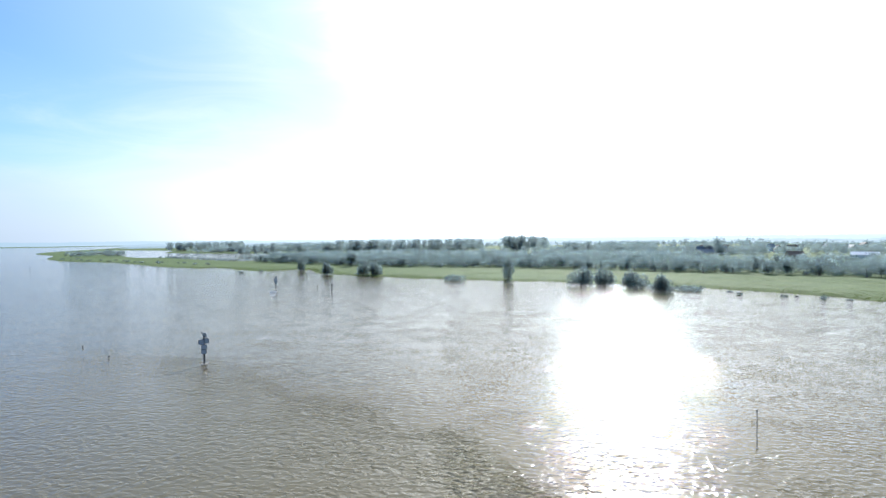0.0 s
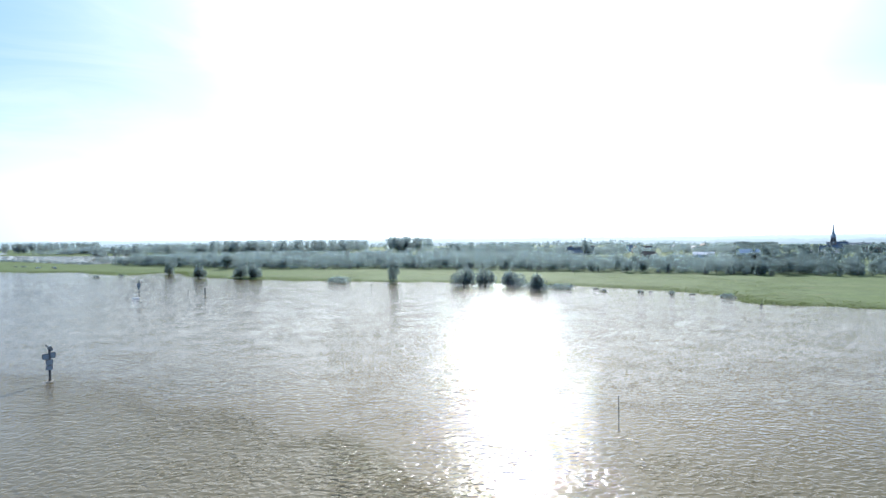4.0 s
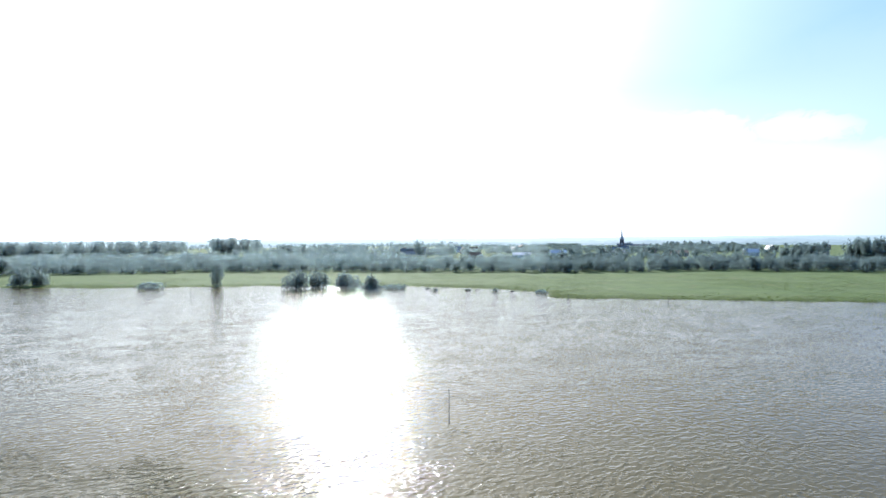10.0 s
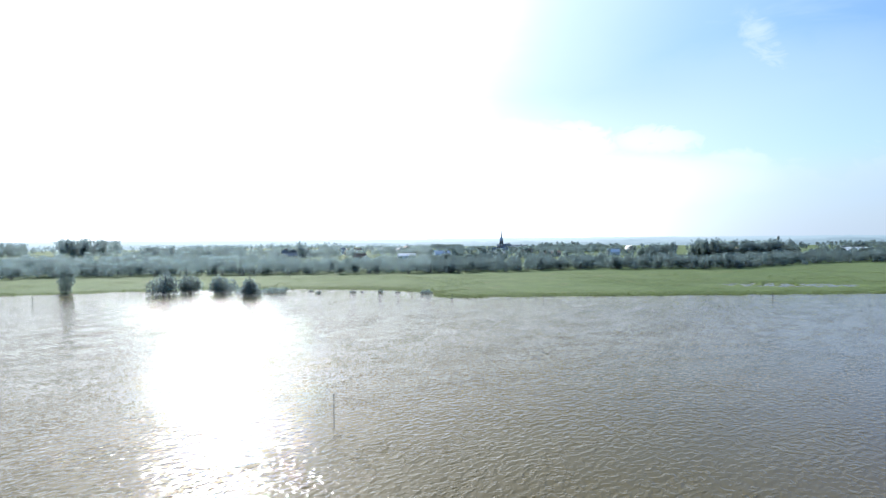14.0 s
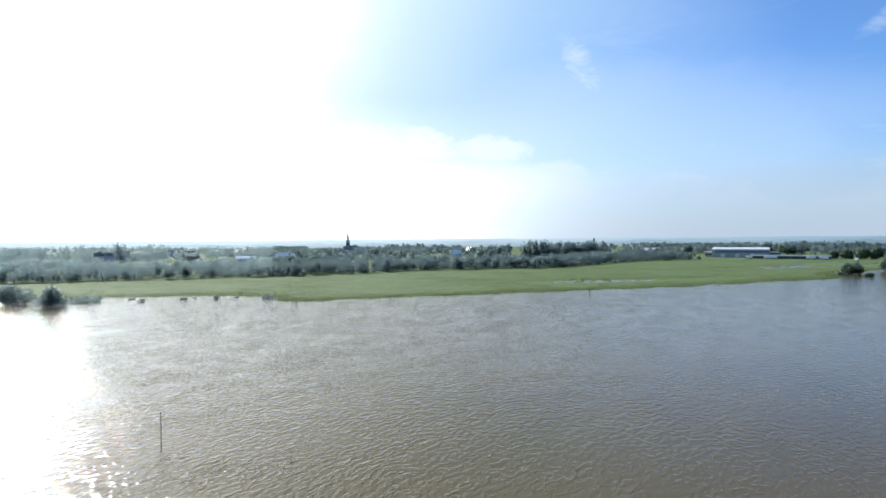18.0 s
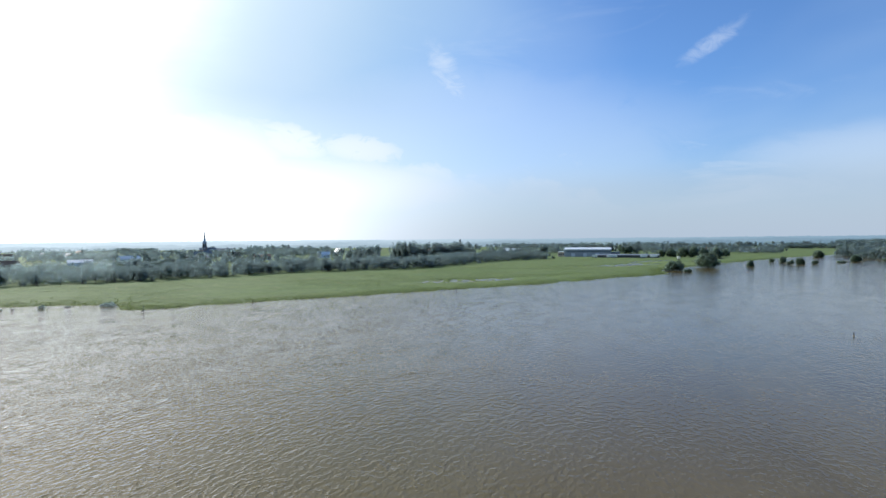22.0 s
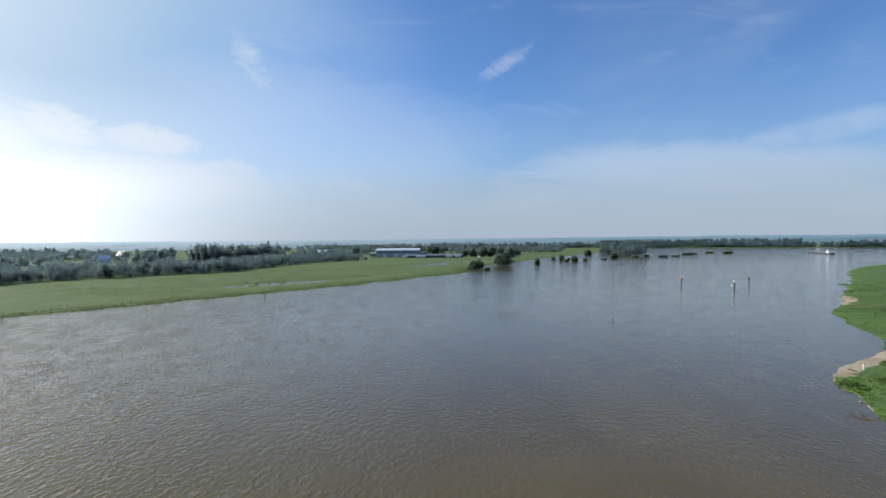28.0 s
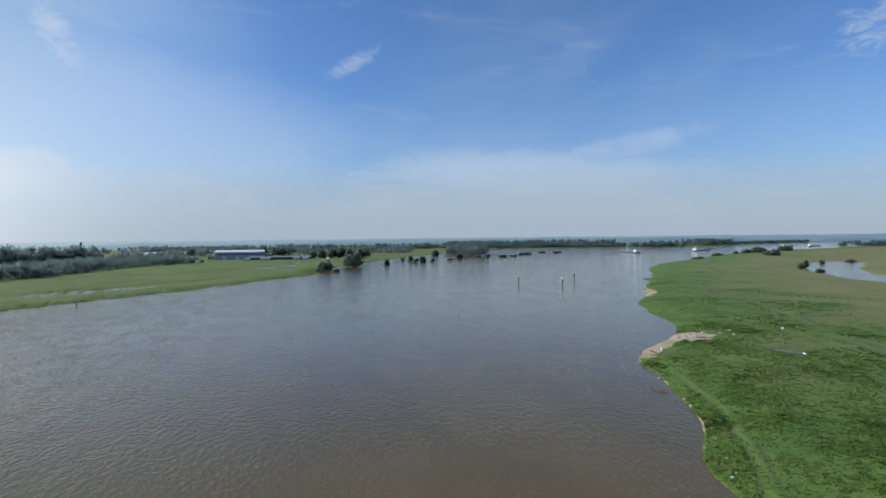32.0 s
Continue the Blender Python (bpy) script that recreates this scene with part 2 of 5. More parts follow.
def build_ground(n):
    where = n.add("ShaderNodeTexCoord").outputs["Object"]
    sand = n.add("ShaderNodeAttribute", attribute_name="sand").outputs["Fac"]
    worn = n.add("ShaderNodeAttribute", attribute_name="worn").outputs["Fac"]
    lush = n.add("ShaderNodeAttribute", attribute_name="lush").outputs["Fac"]
    rut = n.add("ShaderNodeAttribute", attribute_name="rut").outputs["Fac"]
    big, mid, fine = n.noise(where, 0.012, 5, 0.6, 0.5), n.noise(where, 0.11, 5, 0.62, 0.4), n.noise(where, 1.3, 5, 0.65)
    dry = n.mix(n.ramp(big, 0.38, 0.62), (0.13, 0.132, 0.045), (0.165, 0.152, 0.06))
    rich = n.mix(n.ramp(mid, 0.35, 0.65), (0.058, 0.108, 0.018), (0.088, 0.148, 0.026))
    rich = n.mix(n.math("MULTIPLY", n.ramp(n.noise(where, 0.09, 5, 0.68, 1.0), 0.58, 0.7), 0.55), rich, (0.19, 0.145, 0.065))
    grass = n.mix(lush, dry, rich)
    speck = n.noise(where, 0.7, 6, 0.72, 0.6)
    grass = n.mix(n.math("MULTIPLY", n.ramp(speck, 0.5, 0.66), 0.6), grass, n.mix(lush, (0.1, 0.1, 0.03), (0.035, 0.07, 0.012)))
    grass = n.mix(n.math("MULTIPLY", n.ramp(fine, 0.55, 0.8), 0.45), grass, n.mix(lush, (0.21, 0.19, 0.075), (0.13, 0.19, 0.035)))
    grass = n.mix(n.math("MULTIPLY", worn, 0.25), grass, (0.13, 0.19, 0.045))
    grass = n.mix(n.math("MULTIPLY", rut, n.ramp(fine, 0.2, 0.5)), grass, (0.045, 0.06, 0.024))
    beach = n.mix(n.ramp(mid, 0.35, 0.65), (0.25, 0.195, 0.12), (0.38, 0.31, 0.215))
    beach = n.mix(n.math("MULTIPLY", n.ramp(speck, 0.52, 0.64), 0.55), beach, (0.14, 0.11, 0.07))
    edge = n.ramp(n.math("ADD", sand, n.math("MULTIPLY", n.math("SUBTRACT", fine, 0.5), 0.6)), 0.4, 0.6)
    tone = n.mix(edge, grass, beach)
    relief = n.math("ADD", n.math("MULTIPLY", fine, 0.5), n.math("MULTIPLY", mid, 0.5))
    # the faint pale sheen imitates haze over the far meadow
    return surface(n, tone, 0.9, relief, 0.25, **{"Specular IOR Level": 0.2, "Sheen Weight": 0.028, "Sheen Roughness": 0.5, "Sheen Tint": (0.75, 0.85, 0.85, 1.0)})


def foliage(name, a, b, c, haze_sheen=0.0, through_leaf=(0.16, 0.2, 0.06), share=0.2, haze_thinning=0.0):
    def build(n):
        lone = n.add("ShaderNodeNewGeometry").outputs["Random Per Island"]
        other = n.add("ShaderNodeObjectInfo").outputs["Random"]
        where = n.add("ShaderNodeTexCoord").outputs["Object"]
        tone = n.mix(lone, a, b)
        tone = n.mix(n.math("MULTIPLY", n.ramp(n.noise(where, 0.25, 3), 0.4, 0.7), 0.6), tone, c)
        tone = n.mix(n.math("MULTIPLY", other, 0.3), tone, a)
        # bluish sheen and pale translucency stand in for haze before the trees
        leaf = n.add("ShaderNodeBsdfPrincipled", **{"Base Color": tone, "Roughness": 0.75, "Specular IOR Level": 0.3, "Sheen Weight": haze_sheen, "Sheen Roughness": 0.6, "Sheen Tint": (0.6, 0.8, 0.95, 1.0)})
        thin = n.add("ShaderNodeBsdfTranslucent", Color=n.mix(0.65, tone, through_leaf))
        spray = joined(n, leaf.outputs[0], thin.outputs[0], share)
        # leaves made partly transparent to pale the woods, imitating haze
        return joined(n, spray, n.add("ShaderNodeBsdfTransparent").outputs[0], haze_thinning) if haze_thinning else spray
    return material(name, build)


def joined(n, first, second, share):
    node = n.add("ShaderNodeMixShader")
    node.inputs[0].default_value = share
    n.feed(node.inputs[1], first)
    n.feed(node.inputs[2], second)
    return node.outputs[0]


WATER = material("river_water", build_water)
GROUND = material("meadow", build_ground)
# Leaf tones imitate light: sunward ones paled as by haze, side-lit copies darker.
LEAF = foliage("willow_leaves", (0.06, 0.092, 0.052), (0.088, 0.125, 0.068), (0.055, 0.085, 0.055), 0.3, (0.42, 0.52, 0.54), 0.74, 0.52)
LEAF_SUNWARD = foliage("sunward_wood_leaves", (0.052, 0.088, 0.055), (0.075, 0.118, 0.07), (0.05, 0.082, 0.06), 0.2, (0.39, 0.49, 0.51), 0.78, 0.55)
LEAF_HAZED = foliage("hazed_wood_leaves", (0.07, 0.105, 0.075), (0.09, 0.13, 0.09), (0.07, 0.1, 0.08), 0.25, (0.45, 0.55, 0.57), 0.8, 0.62)
LEAF_SIDELIT = foliage("sidelit_wood_leaves", (0.048, 0.08, 0.052), (0.07, 0.105, 0.065), (0.046, 0.075, 0.055), 0.2, (0.29, 0.38, 0.4), 0.68, 0.44)
LEAF_SIDELIT_TREE = foliage("sidelit_tree_leaves", (0.05, 0.085, 0.04), (0.075, 0.115, 0.05), (0.05, 0.08, 0.045), 0.15, (0.26, 0.34, 0.27), 0.56, 0.28)
WEED = foliage("weeds", (0.085, 0.16, 0.028), (0.13, 0.215, 0.042), (0.16, 0.165, 0.05), 0.0, (0.24, 0.36, 0.08), 0.35)
REED = foliage("reeds", (0.09, 0.12, 0.04), (0.13, 0.165, 0.06), (0.1, 0.13, 0.045), 0.0, (0.26, 0.34, 0.1), 0.5)
BARK = plain("bark", (0.09, 0.07, 0.05), (0.17, 0.14, 0.11), 3, 0.9)

# ---- land and water ----
# Each shore is a short course of turning points, smoothed into a curve.
FAR_SHORE = ((-1500, 2500), (-1051, 1401), (-740, 1010), (-621, 832), (-516, 718), (-394, 636), (-260, 506), (-197, 478),
             (-150, 425), (-114, 446), (-93, 394), (-46, 349), (-2, 318), (68, 285), (104, 262), (135, 226), (157, 190),
             (150, 160), (179, 134), (216, 102), (246, 75), (290, 35), (342, -2), (384, -35), (436, -38), (500, -70),
             (604, -128), (700, -185), (860, -300), (1174, -533), (1060, -721), (960, -985), (1050, -1090), (1145, -1239), (1250, -1500), (1330, -1800), (1500, -2600))
NEAR_SHORE = ((-3500, -900), (-900, -330), (-220, -110), (-60, -62), (0, -42), (38, -41), (54, -53), (75, -64), (87, -70), (95, -79),
              (104, -93), (116, -104), (131, -112), (160, -128), (174, -142), (196, -160), (217, -177), (250, -208), (324, -272),
              (385, -330), (467, -460), (551, -589), (610, -700), (650, -815), (672, -900), (700, -1000), (750, -1090), (760, -1200), (700, -1500), (600, -2600), (400, -4000))
POND = ((279, -367), (341, -454), (352, -494), (330, -503), (301, -460), (270, -410), (246, -379), (224, -354), (205, -340), (165, -322), (110, -300), (110, -275),
        (150, -281), (180, -292), (202, -301), (225, -318), (252, -340))
LAKE = ((-1000, 1620), (-738, 1438), (-600, 1160), (-344, 1010), (-250, 760), (-242, 640), (-330, 720), (-419, 816), (-546, 915))


def smooth(course, closed=False, steps=5):
    p = np.array(course, float)
    k = len(p)
    at = (lambda i: p[i % k]) if closed else (lambda i: p[min(max(i, 0), k - 1)])
    out = []
    for i in range(k if closed else k - 1):
        a, b, c, d = at(i - 1), at(i), at(i + 1), at(i + 2)
        for s in range(steps):
            u = s / steps
            out.append(0.5 * (2 * b + (c - a) * u + (2 * a - 5 * b + 4 * c - d) * u * u + (3 * b - a - 3 * c + d) * u ** 3))
    if not closed:
        out.append(p[-1])
    return np.array(out)


def signed(points, ring):
    """Distance from each point to the ring, positive inside it."""
    x, y = points[:, 0], points[:, 1]
    best, inside = np.full(len(x), 1e18), np.zeros(len(x), bool)
    for (ax, ay), (bx, by) in zip(ring, np.roll(ring, -1, 0)):
        dx, dy = bx - ax, by - ay
        u = np.clip(((x - ax) * dx + (y - ay) * dy) / (dx * dx + dy * dy + 1e-9), 0, 1)
        best = np.minimum(best, (x - ax - u * dx) ** 2 + (y - ay - u * dy) ** 2)
        cross = (ay > y) != (by > y)
        inside ^= cross & (x < dx * (y - ay) / (dy if abs(dy) > 1e-9 else 1e-9) + ax)
    return np.where(inside, 1, -1) * np.sqrt(best)


def waves(x, y, size, seed):
    """A smooth, uneven field of about -1 to 1, from a few crossing waves."""
    rng = np.random.RandomState(seed)
    total = np.zeros_like(x)
    for k in range(7):
        a, s, f = rng.uniform(0, 6.283), size * rng.uniform(0.55, 1.6), rng.uniform(0, 6.283)
        total += np.sin((x * np.cos(a) + y * np.sin(a)) * 6.283 / s + f + 1.3 * np.sin((x * np.sin(a) - y * np.cos(a)) * 6.283 / (s * 1.7) + f))
    return total / 3.2


FAR_RING = np.vstack([smooth(FAR_SHORE), [(5500, -2600), (6000, 6000), (-1500, 6500)]])
NEAR_RING = np.vstack([smooth(NEAR_SHORE), [(400, -6500), (-6500, -6500), (-6500, -900)]])
POND_RING, LAKE_RING = smooth(POND, True), smooth(LAKE, True)
WEST_RING = np.array([(-6500, 1500), (-3300, 2300), (-2300, 3200), (-1700, 6500), (-6500, 6500)], float)
SOUTH_RING = np.array([(900, -1750), (1250, -2700), (1500, -6500), (700, -6500), (650, -2800)], float)


def falls(d, width):
    return np.clip(1 - d / width, 0, 1)


def land(x, y):
    """Height, sand, wear and lushness of the ground at x, y."""
    x, y = np.asarray(x, float).ravel(), np.asarray(y, float).ravel()
    far = np.hypot(x, y)
    jag = np.clip((far - 60) / 220, 0.1, 1)
    p = np.stack([x + jag * (2.2 * waves(x, y, 26, 1) + 0.9 * waves(x, y, 8, 2)), y + jag * (2.2 * waves(x, y, 30, 3) + 0.9 * waves(x, y, 9, 4))], 1)
    a, b = signed(p, FAR_RING), signed(p, NEAR_RING)
    c = np.maximum(signed(p, WEST_RING), signed(p, SOUTH_RING))
    pond, lake = signed(p, POND_RING), signed(p, LAKE_RING)
    on_b = b > np.maximum(a, c)
    d = np.maximum(np.maximum(a, b), c)
    d = np.minimum(d, np.minimum(-pond, -lake))
    rise = np.where(on_b, 1.5, 0.75)
    steep = np.where(on_b, 7.0, 9.0)
    h = np.where(d > 0, rise * (1 - np.exp(-np.maximum(d, 0) / steep)), np.maximum(-2.5, d * 0.3))
    h += np.where(d > 4, 0.18 * waves(x, y, 40, 5) * np.minimum(1, (d - 4) / 20), 0)
    h += np.where(d > 60, 0.5 * np.minimum(1, (d - 60) / 200), 0)
    # flooded hollows in the far meadow
    for px, py, long, wide, turn, deep in ((304, 78, 30, 12, -49, 1.9), (520, -18, 40, 16, -30, 2.2), (478, 24, 18, 5, -40, 1.9), (600, -40, 40, 9, -35, 2.0), (640, -100, 60, 7, -25, 2.0), (352, 35, 20, 2.5, -40, 1.5), (620, 20, 30, 6, -40, 2.0)):
        ct, st = math.cos(radians(turn)), math.sin(radians(turn))
        u, v = (x - px) * ct + (y - py) * st, -(x - px) * st + (y - py) * ct
        e = np.sqrt((u / long) ** 2 + (v / wide) ** 2)
        h -= deep * np.clip(1.5 - e, 0, 1) * (0.85 + 0.75 * waves(x, y, 7, 6))
    # sandy spits and bare edges of the near bank
    beach = np.maximum(np.maximum(falls(np.abs(d - 0.8), 4.8) * falls(np.hypot(x - 95, y + 82), 22), 1.1 * falls(np.hypot(x - 100, y + 93.5), 8)), falls(np.abs(d - 1), 5) * falls(np.hypot(x - 188, (y + 156)), 24))
    sand = np.where(on_b, np.maximum(beach * 2.6 - 0.25 + 0.3 * waves(x, y, 4, 14), falls(np.abs(d - 0.05), 0.6) * np.clip(0.45 + 0.4 * waves(x, y, 11, 15), 0, 0.8)), falls(np.abs(d - 0.2), 0.9) * 0.4)
    worn, rut = np.zeros_like(h), np.zeros_like(h)
    for (wheel, tyre, deep, pale), track in zip(((1.2, 0.8, 0.9, 2.4), (0.8, 0.35, 0.9, 1.5)), TRACKS):
        t = np.full(len(x), 1e9)
        for (ax, ay), (bx, by) in zip(track[:-1], track[1:]):
            dx, dy = bx - ax, by - ay
            u = np.clip(((x - ax) * dx + (y - ay) * dy) / (dx * dx + dy * dy), 0, 1)
            t = np.minimum(t, np.hypot(x - ax - u * dx, y - ay - u * dy))
        patchy = np.clip(0.6 + 0.6 * waves(x, y, 17, 13), 0, 1)
        ruts = np.exp(-((t - wheel) / tyre) ** 2) * patchy * deep
        worn = np.maximum(worn, np.clip(1.2 * falls(t, pale), 0, 1) * (0.55 + 0.45 * patchy))
        rut = np.maximum(rut, ruts)
        h -= 0.12 * ruts
    t = np.full(len(x), 1e9)
    for (ax, ay), (bx, by) in zip(DITCH[:-1], DITCH[1:]):
        dx, dy = bx - ax, by - ay
        u = np.clip(((x - ax) * dx + (y - ay) * dy) / (dx * dx + dy * dy), 0, 1)
        t = np.minimum(t, np.hypot(x - ax - u * dx, y - ay - u * dy))
    rut = np.maximum(rut, falls(t, 2.6) * (0.65 + 0.35 * waves(x, y, 9, 12)))
    h -= 0.3 * falls(t, 2.6)
    lush = np.where(on_b, np.clip(1.1 - np.maximum(b - 12, 0) / 70 + 0.3 * waves(x, y, 60, 9), 0.1, 1), 0.72)
    return h, np.clip(sand, 0, 1), worn, np.clip(lush, 0, 1), np.clip(rut, 0, 1)


TRACKS = [smooth(((30, -92), (69, -112), (76, -116), (87, -123), (104, -136), (125, -150), (151, -167), (182, -185), (206, -205), (228, -236), (240, -252), (265, -275), (339, -339), (450, -470))),
          smooth(((20, -31), (34, -42), (37, -44.5), (43, -49.5), (49, -54), (57, -59.4), (66, -63.5), (83, -72), (90, -82)))]


DITCH = smooth(((172, -173), (163, -179), (153, -184), (143, -189), (124, -201), (100, -214), (70, -230)))


def sheet(name, xs, ys, zs, rows, cols, closed):
    """A grid mesh from arrays of rows x cols points."""
    me = bpy.data.meshes.new(name)
    i = np.arange(rows * cols).reshape(rows, cols)
    nxt = np.roll(i, -1, 1) if closed else i[:, 1:]
    cur = i if closed else i[:, :-1]
    q = np.stack([cur[:-1], nxt[:-1], nxt[1:], cur[1:]], -1).reshape(-1, 4)[:, ::-1]
    me.vertices.add(rows * cols)
    me.vertices.foreach_set("co", np.stack([xs, ys, zs], -1).astype(np.float32).ravel())
    me.loops.add(q.size)
    me.loops.foreach_set("vertex_index", q.astype(np.int32).ravel())
    me.polygons.add(len(q))
    me.polygons.foreach_set("loop_start", np.arange(0, q.size, 4, dtype=np.int32))
    me.update(calc_edges=True)
    me.shade_smooth()
    return me


def build_ground_sheet():
    bearings = np.concatenate([np.arange(-62, 166, 0.28), np.arange(166, 298, 3.0)])
    reach = np.concatenate([[0.5, 12], 22 * np.power(4900 / 22, np.linspace(0, 1, 400))])
    r, a = np.meshgrid(reach, np.radians(bearings), indexing="ij")
    x, y = (r * np.sin(a)).ravel() + 3, (r * np.cos(a)).ravel() - 2
    h, sand, worn, lush, rut = land(x, y)
    me = sheet("ground", x, y, h, len(reach), len(bearings), True)
    for key, values in (("sand", sand), ("worn", worn), ("lush", lush), ("rut", rut)):
        me.attributes.new(key, "FLOAT", "POINT").data.foreach_set("value", values.astype(np.float32))
    me.materials.append(GROUND)
    tagged(new("ground", me), "flat green river meadows with sandy shore and flooded hollows", "ground", kind="structure")


build_ground_sheet()


SEAM = smooth(((-60, 112), (-46, 102), (-27, 87), (-12, 74), (0, 63), (8, 52), (14, 40), (16, 20)))


def build_river():
    bearings, reach = np.arange(0, 360, 1.2), np.concatenate([[0.1, 8], 12 * np.power(4890 / 12, np.linspace(0, 1, 150))])
    r, a = np.meshgrid(reach, np.radians(bearings), indexing="ij")
    x, y = (r * np.sin(a)).ravel() + 3, (r * np.cos(a)).ravel() - 2
    me = sheet("water", x, y, 0 * x, len(reach), len(bearings), True)
    # the turbulent seam that trails from the signpost, and the siltier slack water on its near side
    wx, wy = x + 2.5 * waves(x, y, 14, 71), y + 2.5 * waves(x, y, 12, 72)
    t = np.full(len(x), 1e9)
    for (ax, ay), (bx, by) in zip(SEAM[:-1], SEAM[1:]):
        dx, dy = bx - ax, by - ay
        u = np.clip(((wx - ax) * dx + (wy - ay) * dy) / (dx * dx + dy * dy), 0, 1)
        t = np.minimum(t, np.hypot(wx - ax - u * dx, wy - ay - u * dy))
    slack = np.vstack([SEAM, [(0, 0), (-300, 0), (-300, 160), (-110, 125)]])
    inside = signed(np.stack([wx, wy], 1), slack)
    seam = np.where(inside > 0, np.exp(-(t / 12) ** 2), np.exp(-(t / 2.5) ** 2))
    eddy = np.clip(inside / 10 + 0.5, 0, 1) * np.clip(1.3 - np.hypot(x + 10, y - 60) / 110, 0, 1)
    # slack water under the near bank, limited by bearing to fit the camera's view
    calm = np.clip(1.2 + signed(np.stack([x, y], 1), NEAR_RING) / 260, 0, 1) * np.clip((np.degrees(np.arctan2(x, y)) % 360 - 45) / 45, 0, 1)
    for key, values in (("seam", seam), ("eddy", eddy), ("calm", calm)):
        me.attributes.new(key, "FLOAT", "POINT").data.foreach_set("value", values.astype(np.float32))
    me.materials.append(WATER)
    tagged(new("water", me), "wide muddy brown river in flood with sunlit ripples", "river", kind="structure")


build_river()

# ---- plants ----
def part(name, bm, mat, parent, label=""):
    """Links a bmesh as one mesh object under a thing or a part."""
    me = bpy.data.meshes.new(name)
    bm.to_mesh(me)
    bm.free()
    me.materials.append(mat)
    ob = new(name, me)
    ob.parent = parent
    if label:
        tagged(ob, label)
    return ob


def thing(name, x, y, z, label, category, group="", turn=0.0):
    ob = new(name)
    ob.matrix_basis = pose(x, y, z, 0, 0, turn)
    return tagged(ob, label, category, group)


def raw_mesh(name, verts, faces, mat, bend=None):
    """A mesh of triangles or quads from number arrays."""
    me = bpy.data.meshes.new(name)
    me.vertices.add(len(verts))
    me.vertices.foreach_set("co", np.asarray(verts, np.float32).ravel())
    k = faces.shape[1]
    me.loops.add(faces.size)
    me.loops.foreach_set("vertex_index", faces.astype(np.int32).ravel())
    me.polygons.add(len(faces))
    me.polygons.foreach_set("loop_start", np.arange(0, faces.size, k, dtype=np.int32))
    me.update(calc_edges=True)
    if bend is not None:
        me.attributes.new("custom_normal", "FLOAT_VECTOR", "POINT").data.foreach_set("vector", np.asarray(bend, np.float32).ravel())
    me.materials.append(mat)
    return me


def leaf_cloud(rng, lobes, count, size, lofty=0.2):
    """Bent leaf clumps scattered through the outer part of several lobes: arrays of points (count, 4, 3)."""
    lobes = np.array(lobes, float)
    volume = lobes[:, 3] * lobes[:, 4]
    pick = rng.choice(len(lobes), count, p=volume / volume.sum())
    v = rng.normal(size=(count, 3))
    v /= np.linalg.norm(v, axis=1)[:, None]
    depth = rng.uniform(0.45, 1.06, count) ** 0.6
    c = lobes[pick]
    centre = c[:, :3] + v * depth[:, None] * np.stack([c[:, 3], c[:, 3], c[:, 4]], 1)
    centre[:, 2] = np.maximum(centre[:, 2], 0.05)
    a = rng.normal(size=(count, 3))
    a = a - 0.6 * (a * v).sum(1)[:, None] * v
    a /= np.linalg.norm(a, axis=1)[:, None]
    b = np.cross(a, v + rng.normal(size=(count, 3)) * 0.5)
    b /= np.linalg.norm(b, axis=1)[:, None]
    s = size * rng.uniform(0.6, 1.35, (count, 1))
    lift = v * s * 0.25
    face = np.cross(a, b)
    b = np.where((face * v).sum(1)[:, None] < 0, -b, b)
    q = np.stack([centre - a * s - b * s * 0.5, centre + a * s * 0.2 - b * s * 0.75 + lift, centre + a * s + b * s * 0.45, centre - a * s * 0.25 + b * s * 0.8 + lift], 1)
    # the clumps shade as the rounded crown that they make up
    middle = (lobes[:, :3] * volume[:, None]).sum(0) / volume.sum()
    out = (centre - middle) / (np.abs(lobes[:, :3] - middle).max(0) + lobes[:, [3, 3, 4]].max(0))
    bend = 0.7 * v + 0.8 * out + 0.25 * np.cross(a, b) + np.array((0, 0, lofty))
    bend /= np.linalg.norm(bend, axis=1)[:, None]
    return q, np.repeat(bend[:, None, :], 4, 1)


def cube_ball():
    """The faces of a small rounded ball: points (24, 4, 3)."""
    g = np.linspace(-1, 1, 3)
    out = []
    for axis in range(3):
        for sign in (-1, 1):
            for i in range(2):
                for j in range(2):
                    corners = []
                    for u, v in ((i, j), (i + 1, j), (i + 1, j + 1), (i, j + 1)):
                        p = np.zeros(3)
                        p[axis], p[(axis + 1) % 3], p[(axis + 2) % 3] = sign, g[u] * sign, g[v]
                        corners.append(p / np.linalg.norm(p))
                    out.append(corners)
    return np.array(out)


BALL = cube_ball()


def leaf_mass(lobes, lofty=0.2, shrink=0.86):
    """The dense leafy inside of a crown: an uneven lump for each lobe, with its shading directions."""
    lobes = np.array(lobes, float)
    middle = lobes[:, :3].mean(0)
    reach = np.abs(lobes[:, :3] - middle).max(0) + lobes[:, [3, 3, 4]].max(0)
    size = lobes[:, None, None, [3, 3, 4]] * shrink
    uneven = 1 + 0.14 * np.sin(BALL[None] @ np.array((5.0, 7.0, 6.0)) + np.arange(len(lobes))[:, None, None])
    q = lobes[:, None, None, :3] + BALL[None] * size * uneven[..., None]
    q[..., 2] = np.maximum(q[..., 2], 0.0)
    bend = 0.7 * BALL[None] + 0.8 * (q - middle) / reach + np.array((0, 0, lofty))
    bend /= np.linalg.norm(bend, axis=-1)[..., None]
    return q.reshape(-1, 4, 3), bend.reshape(-1, 4, 3)


